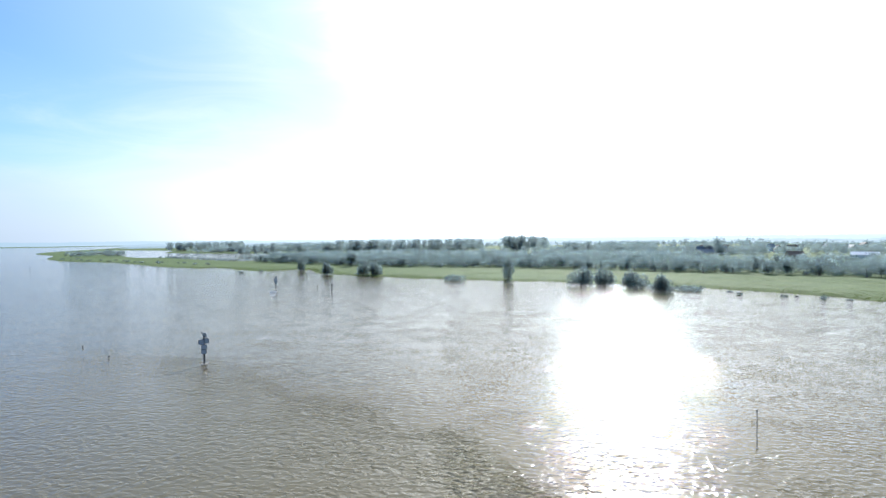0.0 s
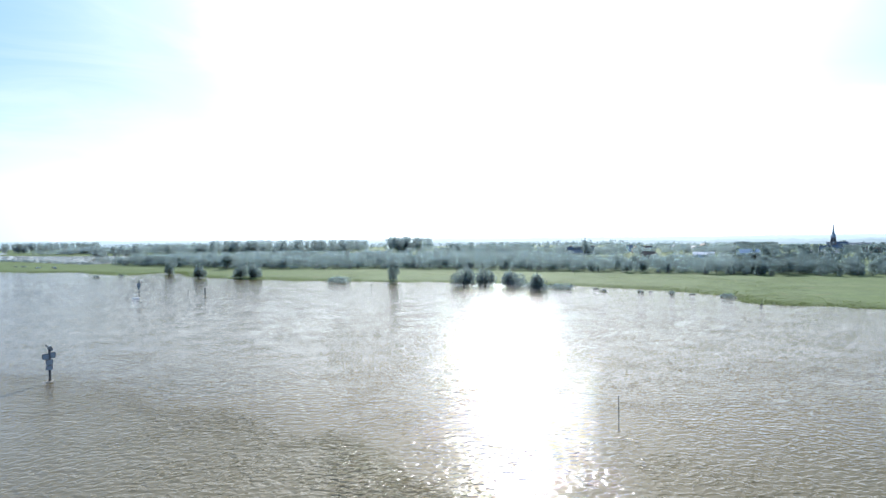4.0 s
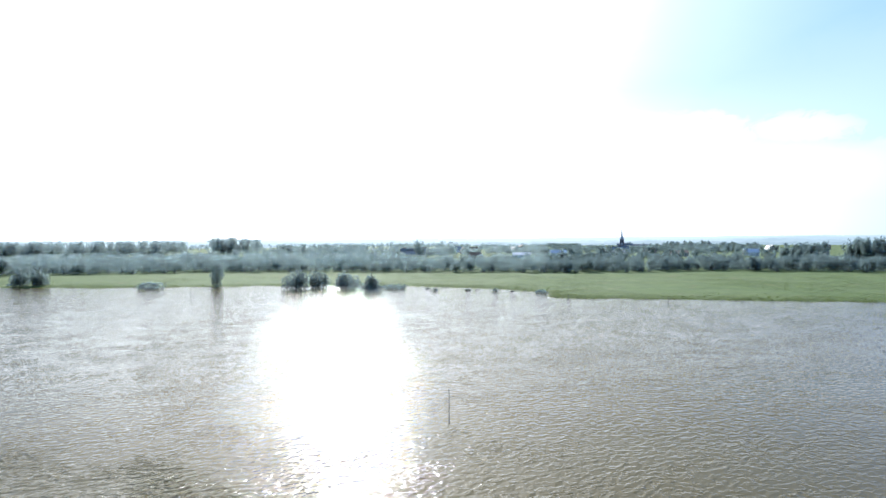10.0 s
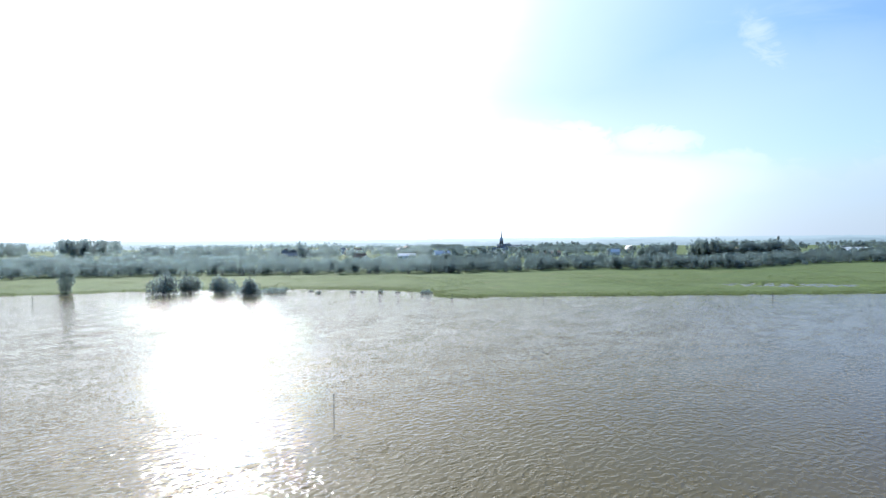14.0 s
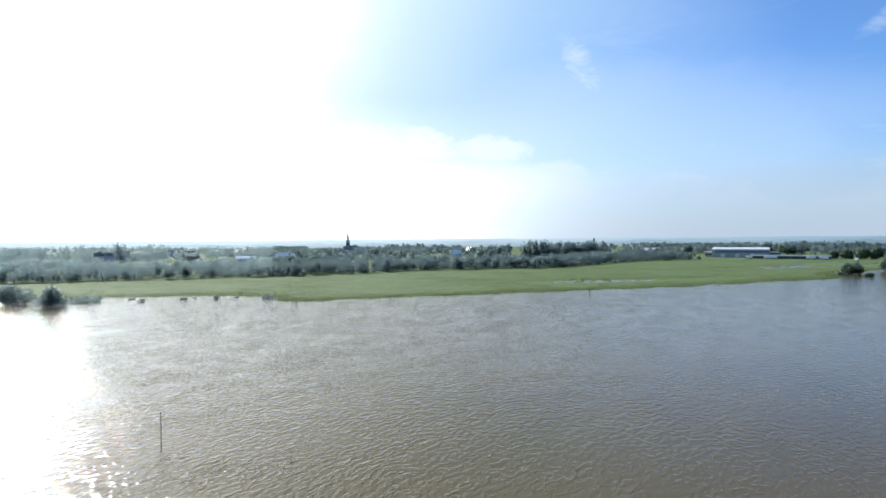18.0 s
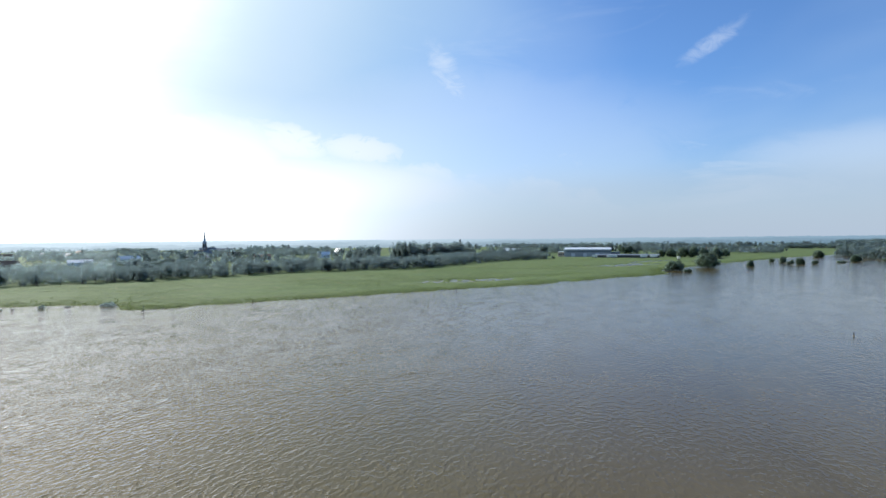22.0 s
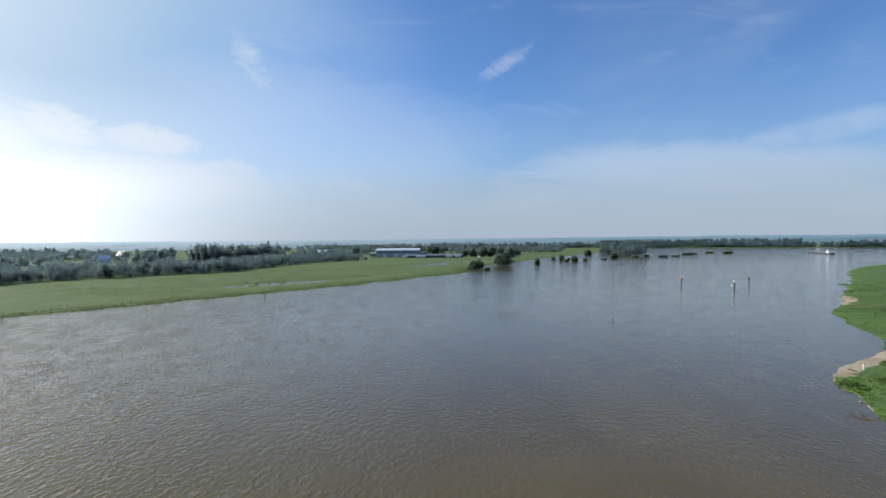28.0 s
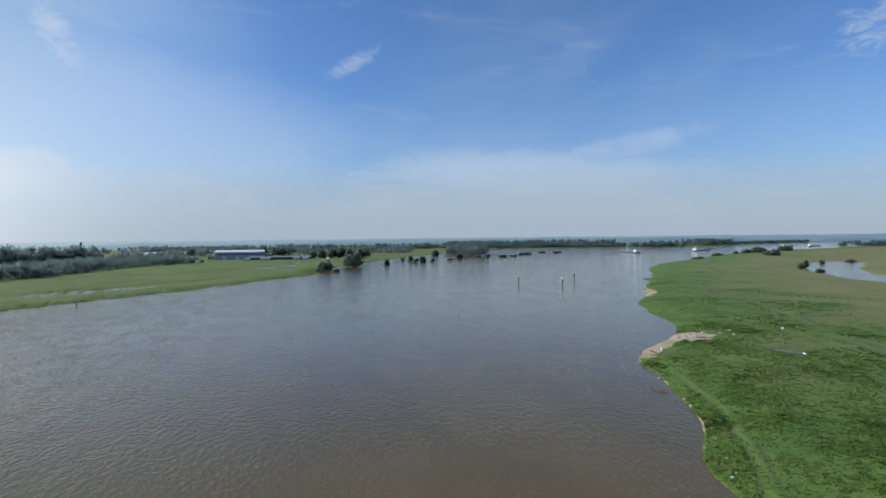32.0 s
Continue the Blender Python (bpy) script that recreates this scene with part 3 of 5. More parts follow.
def crown_lobes(rng, h, w, shape):
    """Overlapping lobes that make a crown of that height, width and habit."""
    out = []
    if shape == "bush":
        for k in range(7):
            a, r = rng.uniform(0, 6.28), w * 0.3 * math.sqrt(rng.uniform())
            s = w * rng.uniform(0.22, 0.34)
            out.append((r * math.cos(a), r * math.sin(a), h * rng.uniform(0.3, 0.55), s, h * rng.uniform(0.32, 0.45)))
    elif shape == "stand":
        for k in range(9):
            a, r = rng.uniform(0, 6.28), w * 0.3 * math.sqrt(rng.uniform())
            out.append((r * math.cos(a), r * math.sin(a), h * (0.72 if k % 3 else 0.4), w * rng.uniform(0.26, 0.34), h * 0.27))
    elif shape == "tall":
        for k in range(8):
            t = (k + 0.5) / 8
            s = w * 0.5 * (0.85 + 0.18 * math.sin(3.1 * t)) * rng.uniform(0.8, 1.1)
            out.append((w * 0.08 * rng.normal(), w * 0.08 * rng.normal(), h * (0.07 + 0.84 * t), s * 0.9, h * 0.12))
    elif shape == "mound":
        for k in range(11):
            a, r = rng.uniform(0, 6.28), w * 0.36 * math.sqrt(rng.uniform())
            top = h * (1 - 0.35 * (r / (w * 0.36)) ** 2) * rng.uniform(0.72, 1.0)
            s = w * rng.uniform(0.15, 0.24)
            out.append((r * math.cos(a), r * math.sin(a), top * 0.55, s, top * 0.45))
        for k in range(9):
            a, r = k * 0.7 + rng.uniform(-0.3, 0.3), w * rng.uniform(0.24, 0.37)
            out.append((r * math.cos(a), r * math.sin(a), h * rng.uniform(0.13, 0.32), w * rng.uniform(0.15, 0.22), h * rng.uniform(0.18, 0.26)))
    else:
        for k in range(10):
            a, r = rng.uniform(0, 6.28), w * 0.3 * math.sqrt(rng.uniform())
            z = h * rng.uniform(0.38, 0.78)
            s = w * rng.uniform(0.18, 0.28)
            out.append((r * math.cos(a), r * math.sin(a), z, s, min(h - z, h * 0.26)))
    return out


def limb(bm, points, radii, sides=6):
    """A tapered tube along points."""
    rings = []
    for i, (p, r) in enumerate(zip(points, radii)):
        ahead = (Vector(points[min(i + 1, len(points) - 1)]) - Vector(points[max(i - 1, 0)])).normalized()
        q = ahead.to_track_quat("Z", "Y")
        rings.append([bm.verts.new(Vector(p) + q @ Vector((r * math.cos(t), r * math.sin(t), 0))) for t in np.arange(sides) * 2 * math.pi / sides])
    for a, b in zip(rings, rings[1:]):
        for k in range(sides):
            bm.faces.new((a[k], a[(k + 1) % sides], b[(k + 1) % sides], b[k]))
    bm.faces.new(rings[-1])
    bm.faces.new(rings[0][::-1])


def make_tree(name, x, y, h, w, shape, seed, label, category="tree", group="", leaf=None, count=900, size=None, base=None):
    rng = np.random.RandomState(seed)
    if base is None:
        base = max(float(land([x], [y])[0][0]), -0.6)
    ob = thing(name, x, y, base, label, category, group, rng.uniform(0, 360))
    lobes = crown_lobes(rng, h, w, shape)
    bm = bmesh.new()
    stems = 1 if shape in ("round", "tall") else 3
    for k in range(stems):
        a = rng.uniform(0, 6.28)
        foot = (0.05 * w * k * math.cos(a), 0.05 * w * k * math.sin(a))
        tip = lobes[k % len(lobes)]
        r = 0.016 * h + 0.03
        limb(bm, [(*foot, -0.3), (foot[0] * 1.2, foot[1] * 1.2, h * 0.2), (tip[0] * 0.5, tip[1] * 0.5, h * 0.45), (tip[0], tip[1], h * 0.8)], [r * 1.3, r, r * 0.65, r * 0.15])
    for lobe in lobes:
        limb(bm, [(0, 0, h * 0.22), (lobe[0] * 0.5, lobe[1] * 0.5, h * 0.22 + (lobe[2] - h * 0.22) * 0.55), lobe[:3]], [0.007 * h, 0.005 * h, 0.002 * h], 5)
    part("trunk", bm, BARK, ob)
    q, bend = leaf_cloud(rng, lobes, count, size or 0.05 * max(h, w) + 0.08)
    if leaf is LEAF_SIDELIT_TREE:
        mass = leaf_mass(lobes, 0.2, 0.62)
        q, bend = np.concatenate([mass[0], q]), np.concatenate([mass[1], bend])
    n = len(q)
    me = raw_mesh("crown", q.reshape(-1, 3), np.arange(n * 4).reshape(n, 4), leaf or LEAF, bend)
    crown = new("crown", me)
    crown.parent = ob
    return ob


# x, y, height, width, habit
SHORE_TREES = (
    (-113, 424, 11.2, 8.0, "tall"), (-81, 371, 11.0, 8.8, "mound"), (-81, 467, 13.9, 15, "round"), (-54, 361, 13.4, 9.5, "mound"), (-45, 359, 13.7, 9.5, "mound"),
    (37, 303, 13.2, 7.4, "tall"), (68, 262, 12.8, 15, "mound"), (79.5, 263, 11.2, 11, "mound"), (90, 250, 10.4, 13, "mound"), (93, 228, 8.9, 11.5, "mound"),
    (431, -46, 10.2, 14, "mound"), (472, -75, 15.0, 19, "mound"), (498, -111, 6.5, 5.6, "mound"), (575, -155, 7.6, 6.5, "mound"), (540, -159, 8.9, 7, "mound"),
    (607, -225, 8.2, 10, "mound"), (731, -234, 11.4, 13, "mound"),
)
SHORE_BUSHES = (
    (7, 307, 4.2, 15), (108, 235, 3.0, 13), (122, 227, 0.9, 2.8), (120, 216, 1.9, 3.2), (133, 208, 1.4, 3.1), (138, 208, 0.6, 1.8), (142, 199, 2.1, 3.2),
    (148, 194, 0.8, 2.5), (154, 181, 2.0, 6.0), (148, 158, 0.7, 1.2), (-153, 403, 2.6, 5.0), (-139, 407, 2.6, 4.4), (426, -40, 2.6, 5.0), (408, -52, 3.4, 6.5),
    (581, -147, 5.1, 6.3), (530, -149, 5.8, 6.4), (547, -173, 4.3, 6.7), (581, -204, 2.6, 8.5), (630, -259, 3.6, 8.6), (641, -279, 4.4, 10), (630, -294, 3.7, 14),
    (642, -314, 3.0, 11), (697, -361, 4.9, 24), (761, -423, 3.6, 14), (745, -441, 4.5, 19), (-60, 368, 2.4, 4),
)
NEAR_TREES = (
    (512, -527, 4.8, 15), (530, -576, 4.4, 6), (539, -603, 6.7, 13), (547, -634, 9.9, 19), (451, -544, 8.3, 16), (583, -726, 10, 22), (271, -353, 5.5, 5.2),
    (284, -374, 7.0, 5.4), (329, -453, 3.9, 4.7), (335, -497, 3.5, 9), (235, -322, 3.1, 5.6), (436, -423, 2.9, 12), (470, -560, 7, 12),
)
# past x 400 the darker side-lit leaf tone, before it the haze-paled one
for k, (x, y, h, w, shape) in enumerate(SHORE_TREES):
    make_tree("willow_tree", x, y, h, w, shape, 10 + k, "grey-green willow standing in floodwater at the river bank", group="bank willows", count=2600, size=0.24 + 0.018 * w, base=-0.3, leaf=LEAF_SIDELIT_TREE if x > 400 else LEAF)
for k, (x, y, h, w) in enumerate(SHORE_BUSHES):
    make_tree("willow_bush", x, y, h, w, "bush", 60 + k, "low willow bush half drowned at the river's edge", "bush", "drowned bushes", count=500 if w > 5 else 220, size=0.12 + 0.035 * w, base=-0.3, leaf=LEAF if x < 200 else LEAF_SIDELIT_TREE)
for k, (x, y, h, w) in enumerate(NEAR_TREES):
    make_tree("bank_tree", x, y, h, w, "mound", 120 + k, "dark green rounded tree beside the meadow pond and shore", group="meadow trees", count=900, leaf=LEAF_SIDELIT_TREE)


def scatter_wood(name, spots, seed, leaf, label, per=70, grow=0.10, habits=("mound", "round", "bush", "mound", "round"), inner=1):
    """Many trees whose single members cannot be told apart, as one mesh. spots: rows of x, y, height, width."""
    rng = np.random.RandomState(seed)
    kinds = []
    for k in range(10):
        shape = habits[k % len(habits)]
        lobes = crown_lobes(rng, 1.0, 1.0, shape)
        few = [lobes[i] for i in np.linspace(0, len(lobes) - 1, inner).astype(int)]
        cards, mass = leaf_cloud(rng, lobes, per, grow, 0.35), leaf_mass(few or lobes[:1], 0.35, 0.55)
        kinds.append((np.concatenate([mass[0], cards[0]]), np.concatenate([mass[1], cards[1]])))
    spots = np.array(spots)
    base = np.maximum(land(spots[:, 0], spots[:, 1])[0], -0.2)
    pick = rng.randint(0, len(kinds), len(spots))
    turn = rng.uniform(0, 6.28, len(spots))
    q, bend = np.stack([kinds[i][0] for i in pick]), np.stack([kinds[i][1] for i in pick])
    c, s = np.cos(turn)[:, None, None], np.sin(turn)[:, None, None]
    w, h = spots[:, 3][:, None, None], spots[:, 2][:, None, None]
    x = (q[..., 0] * c - q[..., 1] * s) * w + spots[:, 0][:, None, None]
    y = (q[..., 0] * s + q[..., 1] * c) * w + spots[:, 1][:, None, None]
    z = q[..., 2] * h + base[:, None, None]
    v = np.stack([x, y, z], -1).reshape(-1, 3)
    bend = np.stack([bend[..., 0] * c - bend[..., 1] * s, bend[..., 0] * s + bend[..., 1] * c, bend[..., 2]], -1).reshape(-1, 3)
    me = raw_mesh(name, v, np.arange(len(v)).reshape(-1, 4), leaf, bend)
    return tagged(new(name, me), label, "woodland", kind="stuff")


def along(course, spacing, rng, depth):
    """Uneven spots beside a course, spread over a depth to its left."""
    line = smooth(course)
    out = []
    for a, b in zip(line[:-1], line[1:]):
        step = b - a
        length = np.linalg.norm(step)
        side = np.array([-step[1], step[0]]) / (length + 1e-9)
        for k in range(max(1, int(length * depth / spacing ** 2))):
            out.append(a + step * rng.uniform() + side * depth * rng.uniform() ** 1.2)
    return np.array(out)


def block(cx, cy, long, wide, turn, spacing, rng):
    """Spots in a turned rectangle."""
    k = int(long * wide / spacing ** 2)
    u, v = rng.uniform(-0.5, 0.5, k) * long, rng.uniform(-0.5, 0.5, k) * wide
    c, s = math.cos(radians(turn)), math.sin(radians(turn))
    return np.stack([cx + u * c - v * s, cy + u * s + v * c], 1)


def sized(spots, rng, h, w, vary=0.18):
    k = len(spots)
    grow = 1 + vary * rng.uniform(-1, 1, k)
    return np.column_stack([spots, h * grow, w * grow])


def build_woods():
    rng = np.random.RandomState(7)
    belt = ((-205, 590), (-168, 560), (-124, 522), (-51, 462), (51, 422), (125, 378), (155, 350), (221, 296), (269, 260), (337, 228), (405, 160), (452, 143), (560, 118), (632, 66))
    # One wood in two leaf tones: paled towards the sun, side-lit darker east.
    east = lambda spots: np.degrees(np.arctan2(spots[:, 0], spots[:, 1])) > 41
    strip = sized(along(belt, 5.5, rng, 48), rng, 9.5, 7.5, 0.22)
    scatter_wood("willow_belt", strip[~east(strip)], 21, LEAF_SUNWARD, "dense belt of willow scrub behind the meadow, leaves paled like haze", 230, 0.055, inner=1)
    scatter_wood("alder_belt", strip[east(strip)], 25, LEAF_SIDELIT, "dense belt of willow scrub behind the meadow, side-lit leaf tone", 230, 0.055, inner=1)
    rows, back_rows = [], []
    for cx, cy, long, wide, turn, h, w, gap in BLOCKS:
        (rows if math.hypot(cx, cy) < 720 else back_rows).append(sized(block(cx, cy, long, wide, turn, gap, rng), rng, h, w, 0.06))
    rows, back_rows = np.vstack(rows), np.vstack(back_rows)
    scatter_wood("mixed_woods", rows[~east(rows)], 22, LEAF_HAZED, "woodland and tall tree clumps rising over the scrub", 140, 0.07, ("mound", "stand", "bush"), 1)
    scatter_wood("alder_woods", rows[east(rows)], 26, LEAF_SIDELIT, "woodland and tall clumps behind the meadow in side-lit leaf tone", 170, 0.065, ("mound", "stand", "bush"), 5)
    scatter_wood("poplar_stands", back_rows[~east(back_rows)], 24, LEAF_HAZED, "tall even poplar stands over the scrub, leaves paled like haze", 80, 0.085, ("stand", "stand", "mound"), 2)
    scatter_wood("river_woods", back_rows[east(back_rows)], 27, LEAF_SIDELIT, "woods along the flooded far bank in side-lit leaf tone", 80, 0.085, ("stand", "mound", "mound"), 2)
    # scattered trees and hedges over the farmland
    far = []
    for k in range(150):
        az, d = rng.uniform(-34, 137), 620 + 1050 * rng.uniform() ** 1.1
        if az < -11:
            d = max(d, 1250)
        if az > 98:
            d = max(d, 1330)
        if 80 < az < 98 or 45 < az < 51:
            d = max(d, 1050)
        x, y = d * math.sin(radians(az)), d * math.cos(radians(az))
        long = rng.uniform(30, 200)
        far.append(sized(block(x, y, long, rng.uniform(6, 40), rng.uniform(-30, 30) - az, 9, rng), rng, rng.uniform(8, 15), 10, 0.2))
    far = np.vstack(far)
    h = land(far[:, 0], far[:, 1])[0]
    far = far[(h > 0.3)]
    far = far[:5200]
    scatter_wood("far_woods", far[~east(far)], 23, LEAF_HAZED, "far hedges, copses and woods fading into the plain", 30, 0.14, inner=1)
    scatter_wood("far_hedges", far[east(far)], 28, LEAF_SIDELIT, "far hedges and copses on flat farmland in side-lit leaf tone", 30, 0.14, inner=2)


# centre x, y, length, width, turn, height, crown width, spacing
BLOCKS = (
    (-52, 898, 250, 50, 3, 23.5, 11, 8), (126, 835, 64, 50, 0, 28, 11, 7), (235, 765, 130, 60, -17, 17, 10, 9), (-262, 913, 170, 50, 16, 20, 11, 9), (-610, 1370, 180, 60, 24, 23, 12, 9),
    (-280, 1050, 120, 40, 10, 20, 12, 9), (467, 225, 26, 26, 0, 19, 10, 7), (540, 215, 24, 30, -20, 22, 7, 5), (610, 190, 70, 36, -25, 21, 10, 7),
    (690, 132, 60, 24, -45, 12, 9, 7), (330, 640, 26, 22, 0, 22, 13, 8), (365, 600, 26, 24, 0, 20, 15, 9), (-235, 665, 30, 14, -30, 7.5, 8, 5), (-175, 640, 60, 16, -20, 8.5, 8, 5),
    (-590, 905, 90, 24, 40, 10, 9, 6), (830, -28, 22, 20, 0, 18, 11, 7), (700, -280, 70, 40, -25, 15, 11, 8), (800, -300, 90, 40, -25, 13, 11, 8),
    (1250, -720, 420, 60, -80, 19, 12, 10), (1080, -1080, 160, 60, -70, 18, 12, 10), (1400, -560, 300, 80, -40, 18, 12, 11), (880, 90, 90, 40, -60, 14, 11, 9), (722, -1120, 90, 26, 33, 12, 11, 8), (1215, -1360, 330, 40, -68, 9, 11, 9), (1310, -1640, 330, 40, -72, 9, 11, 9), (900, -170, 160, 40, -70, 11, 10, 9), (860, -90, 90, 40, -60, 12, 10, 9),
    (420, 360, 200, 60, -40, 8.5, 9, 14), (290, 450, 220, 60, -35, 8.5, 9, 13), (130, 520, 240, 90, -25, 10, 10, 8), (-60, 620, 260, 100, -12, 11, 10, 8),
    (560, 520, 260, 60, -40, 9, 10, 16), (760, 520, 200, 90, -48, 11, 10, 13), (420, 640, 300, 60, -35, 10, 10, 12), (640, 640, 300, 60, -42, 11, 10, 11), (250, 700, 300, 50, -20, 11, 10, 11),
)
build_woods()


def edge_trees():
    """Single trees along the front of the willow belt."""
    rng = np.random.RandomState(8)
    kinds = []
    line = smooth(((-205, 588), (-124, 520), (-51, 459), (51, 419), (125, 374), (155, 347), (221, 292), (269, 256), (337, 224), (405, 156), (452, 139), (560, 114), (628, 66)), steps=12)
    spots = line[np.sort(rng.choice(len(line), 110, replace=False))]
    for k, (x, y) in enumerate(spots):
        x, y, g = x + rng.uniform(-3, 3), y + rng.uniform(-3, 3), rng.uniform(0.6, 1.15)
        # kinds alternate sun-paled and side-lit leaf tones; copies pick theirs by bearing
        if k < 6:
            kinds.append(make_tree("scrub_willow", x, y, 7.5, 7.5, ("mound", "round", "bush")[k % 3], 200 + k, "scrubby grey-green willow at the edge of the meadow", "tree", "belt willows", LEAF_SIDELIT if k % 2 else LEAF_SUNWARD, 700, 0.32))
        else:
            copy_thing(kinds[2 * (k % 3) + (math.degrees(math.atan2(x, y)) > 41)], pose(x, y, ground_at(x, y), 0, 0, rng.uniform(0, 360)) @ Matrix.Diagonal((g, g, g * rng.uniform(0.85, 1.1), 1)))


def ground_at(x, y):
    return float(land([x], [y])[0][0])


edge_trees()
# shrubs along the bank of the back water
rng = np.random.RandomState(9)
for k in range(44):
    u = (k + rng.uniform(0, 0.7)) / 44
    x, y = -425 + 185 * u + rng.uniform(-4, 4), 800 - 165 * u + rng.uniform(-6, 6)
    make_tree("shrub", x, y, rng.uniform(2.0, 4.6), rng.uniform(4, 8), "bush", 300 + k, "small rounded shrub on the narrow bank before the back water", "bush", "back water shrubs", count=140, size=0.45)

# low scrub on the river side of the same bank
for k in range(30):
    u = (k + rng.uniform(0, 0.9)) / 30
    x, y = -560 + 330 * u + rng.uniform(-5, 5), 775 - 262 * u + rng.uniform(0, 26)
    if ground_at(x, y) > 0.1:
        make_tree("scrub", x, y, rng.uniform(0.8, 2.4), rng.uniform(2.5, 6), "bush", 360 + k, "low grey-green scrub on the grassy river bank", "bush", "bank scrub", count=110, size=0.4)

# tall trees beside the warehouse and behind the flooded shore
for k, (x, y, h, w) in enumerate(((830, -20, 20.5, 25), (712, -72, 15, 13), (707, -84, 17.5, 14), (704, -95, 18, 13), (700, -106, 16, 14), (695, -119, 17, 14), (716, -60, 12, 12), (724, -132, 12, 15))):
    make_tree("field_tree", x, y, h, w, "mound", 400 + k, "tall rounded dark green tree beyond the flooded shore", group="field trees", leaf=LEAF_SIDELIT_TREE, count=1500, size=0.55)

# ---- built things ----
STEEL = plain("weathered_steel", (0.06, 0.065, 0.07), (0.13, 0.135, 0.14), 6, 0.5, 0.6)
PANEL = plain("grey_sign_back", (0.3, 0.34, 0.36), (0.4, 0.44, 0.46), 3, 0.5, 0.1)
WHITE = plain("white_paint", (0.72, 0.72, 0.7), (0.82, 0.82, 0.8), 2, 0.45)
RED = plain("red_paint", (0.45, 0.06, 0.05), (0.55, 0.09, 0.07), 4, 0.45)
BLACK = plain("black_paint", (0.025, 0.027, 0.03), (0.05, 0.052, 0.056), 4, 0.5)
YELLOW = plain("yellow_paint", (0.6, 0.42, 0.06), (0.7, 0.5, 0.1), 4, 0.45)
STONE = plain("pale_stone", (0.25, 0.23, 0.2), (0.4, 0.37, 0.32), 1.5, 0.85, 0, 0.05)
BRICK = plain("church_brick", (0.27, 0.21, 0.18), (0.36, 0.29, 0.25), 0.6, 0.85)
HOUSE_WALL = plain("house_wall", (0.32, 0.24, 0.19), (0.5, 0.45, 0.38), 0.4, 0.85)
SLATE = plain("slate_roof", (0.13, 0.15, 0.17), (0.19, 0.21, 0.23), 0.8, 0.5)
# slate of the spire, paled in colour to imitate the haze before it
HAZED_SPIRE = plain("haze_paled_spire", (0.3, 0.34, 0.37), (0.42, 0.46, 0.49), 0.8, 0.55)
TILE = plain("roof_tiles", (0.16, 0.09, 0.06), (0.24, 0.15, 0.1), 0.8, 0.75)
CLAD = plain("blue_grey_cladding", (0.3, 0.32, 0.34), (0.42, 0.43, 0.44), 0.3, 0.5, 0.05)
SHEET = plain("white_roof_sheet", (0.62, 0.64, 0.66), (0.74, 0.75, 0.76), 0.3, 0.35)
GLASS = plain("window_glass", (0.03, 0.04, 0.05), (0.05, 0.06, 0.07), 1, 0.08)
WOOD = plain("weathered_wood", (0.14, 0.11, 0.08), (0.26, 0.22, 0.17), 3, 0.85)
HULL = plain("ship_hull", (0.03, 0.035, 0.045), (0.07, 0.075, 0.085), 0.3, 0.45)
DECK = plain("hatch_covers", (0.15, 0.15, 0.15), (0.25, 0.25, 0.24), 0.3, 0.55)


def box(bm, x0, y0, z0, x1, y1, z1, bevel=0.0):
    made = bmesh.ops.create_cube(bm, size=1.0, matrix=Matrix.LocRotScale(((x0 + x1) / 2, (y0 + y1) / 2, (z0 + z1) / 2), None, (abs(x1 - x0), abs(y1 - y0), abs(z1 - z0))))
    if bevel:
        edges = {e for v in made["verts"] for e in v.link_edges}
        bmesh.ops.bevel(bm, geom=list(edges), offset=bevel, segments=1, affect="EDGES")


def boxed(*size, bevel=0.0, m=None):
    bm = bmesh.new()
    box(bm, *size, bevel=bevel)
    if m:
        bm.transform(m)
    return bm


def tube(points, radii, sides=10):
    bm = bmesh.new()
    limb(bm, points, radii, sides)
    return bm


def rod(r, z0, z1, x=0.0, y=0.0, sides=10, r1=None):
    return tube([(x, y, z0), (x, y, z1)], [r, r if r1 is None else r1], sides)


def turned_to(x, y):
    """Turn that faces a thing's front (-y) to the middle of the river."""
    return math.degrees(math.atan2(x, -y)) + 180


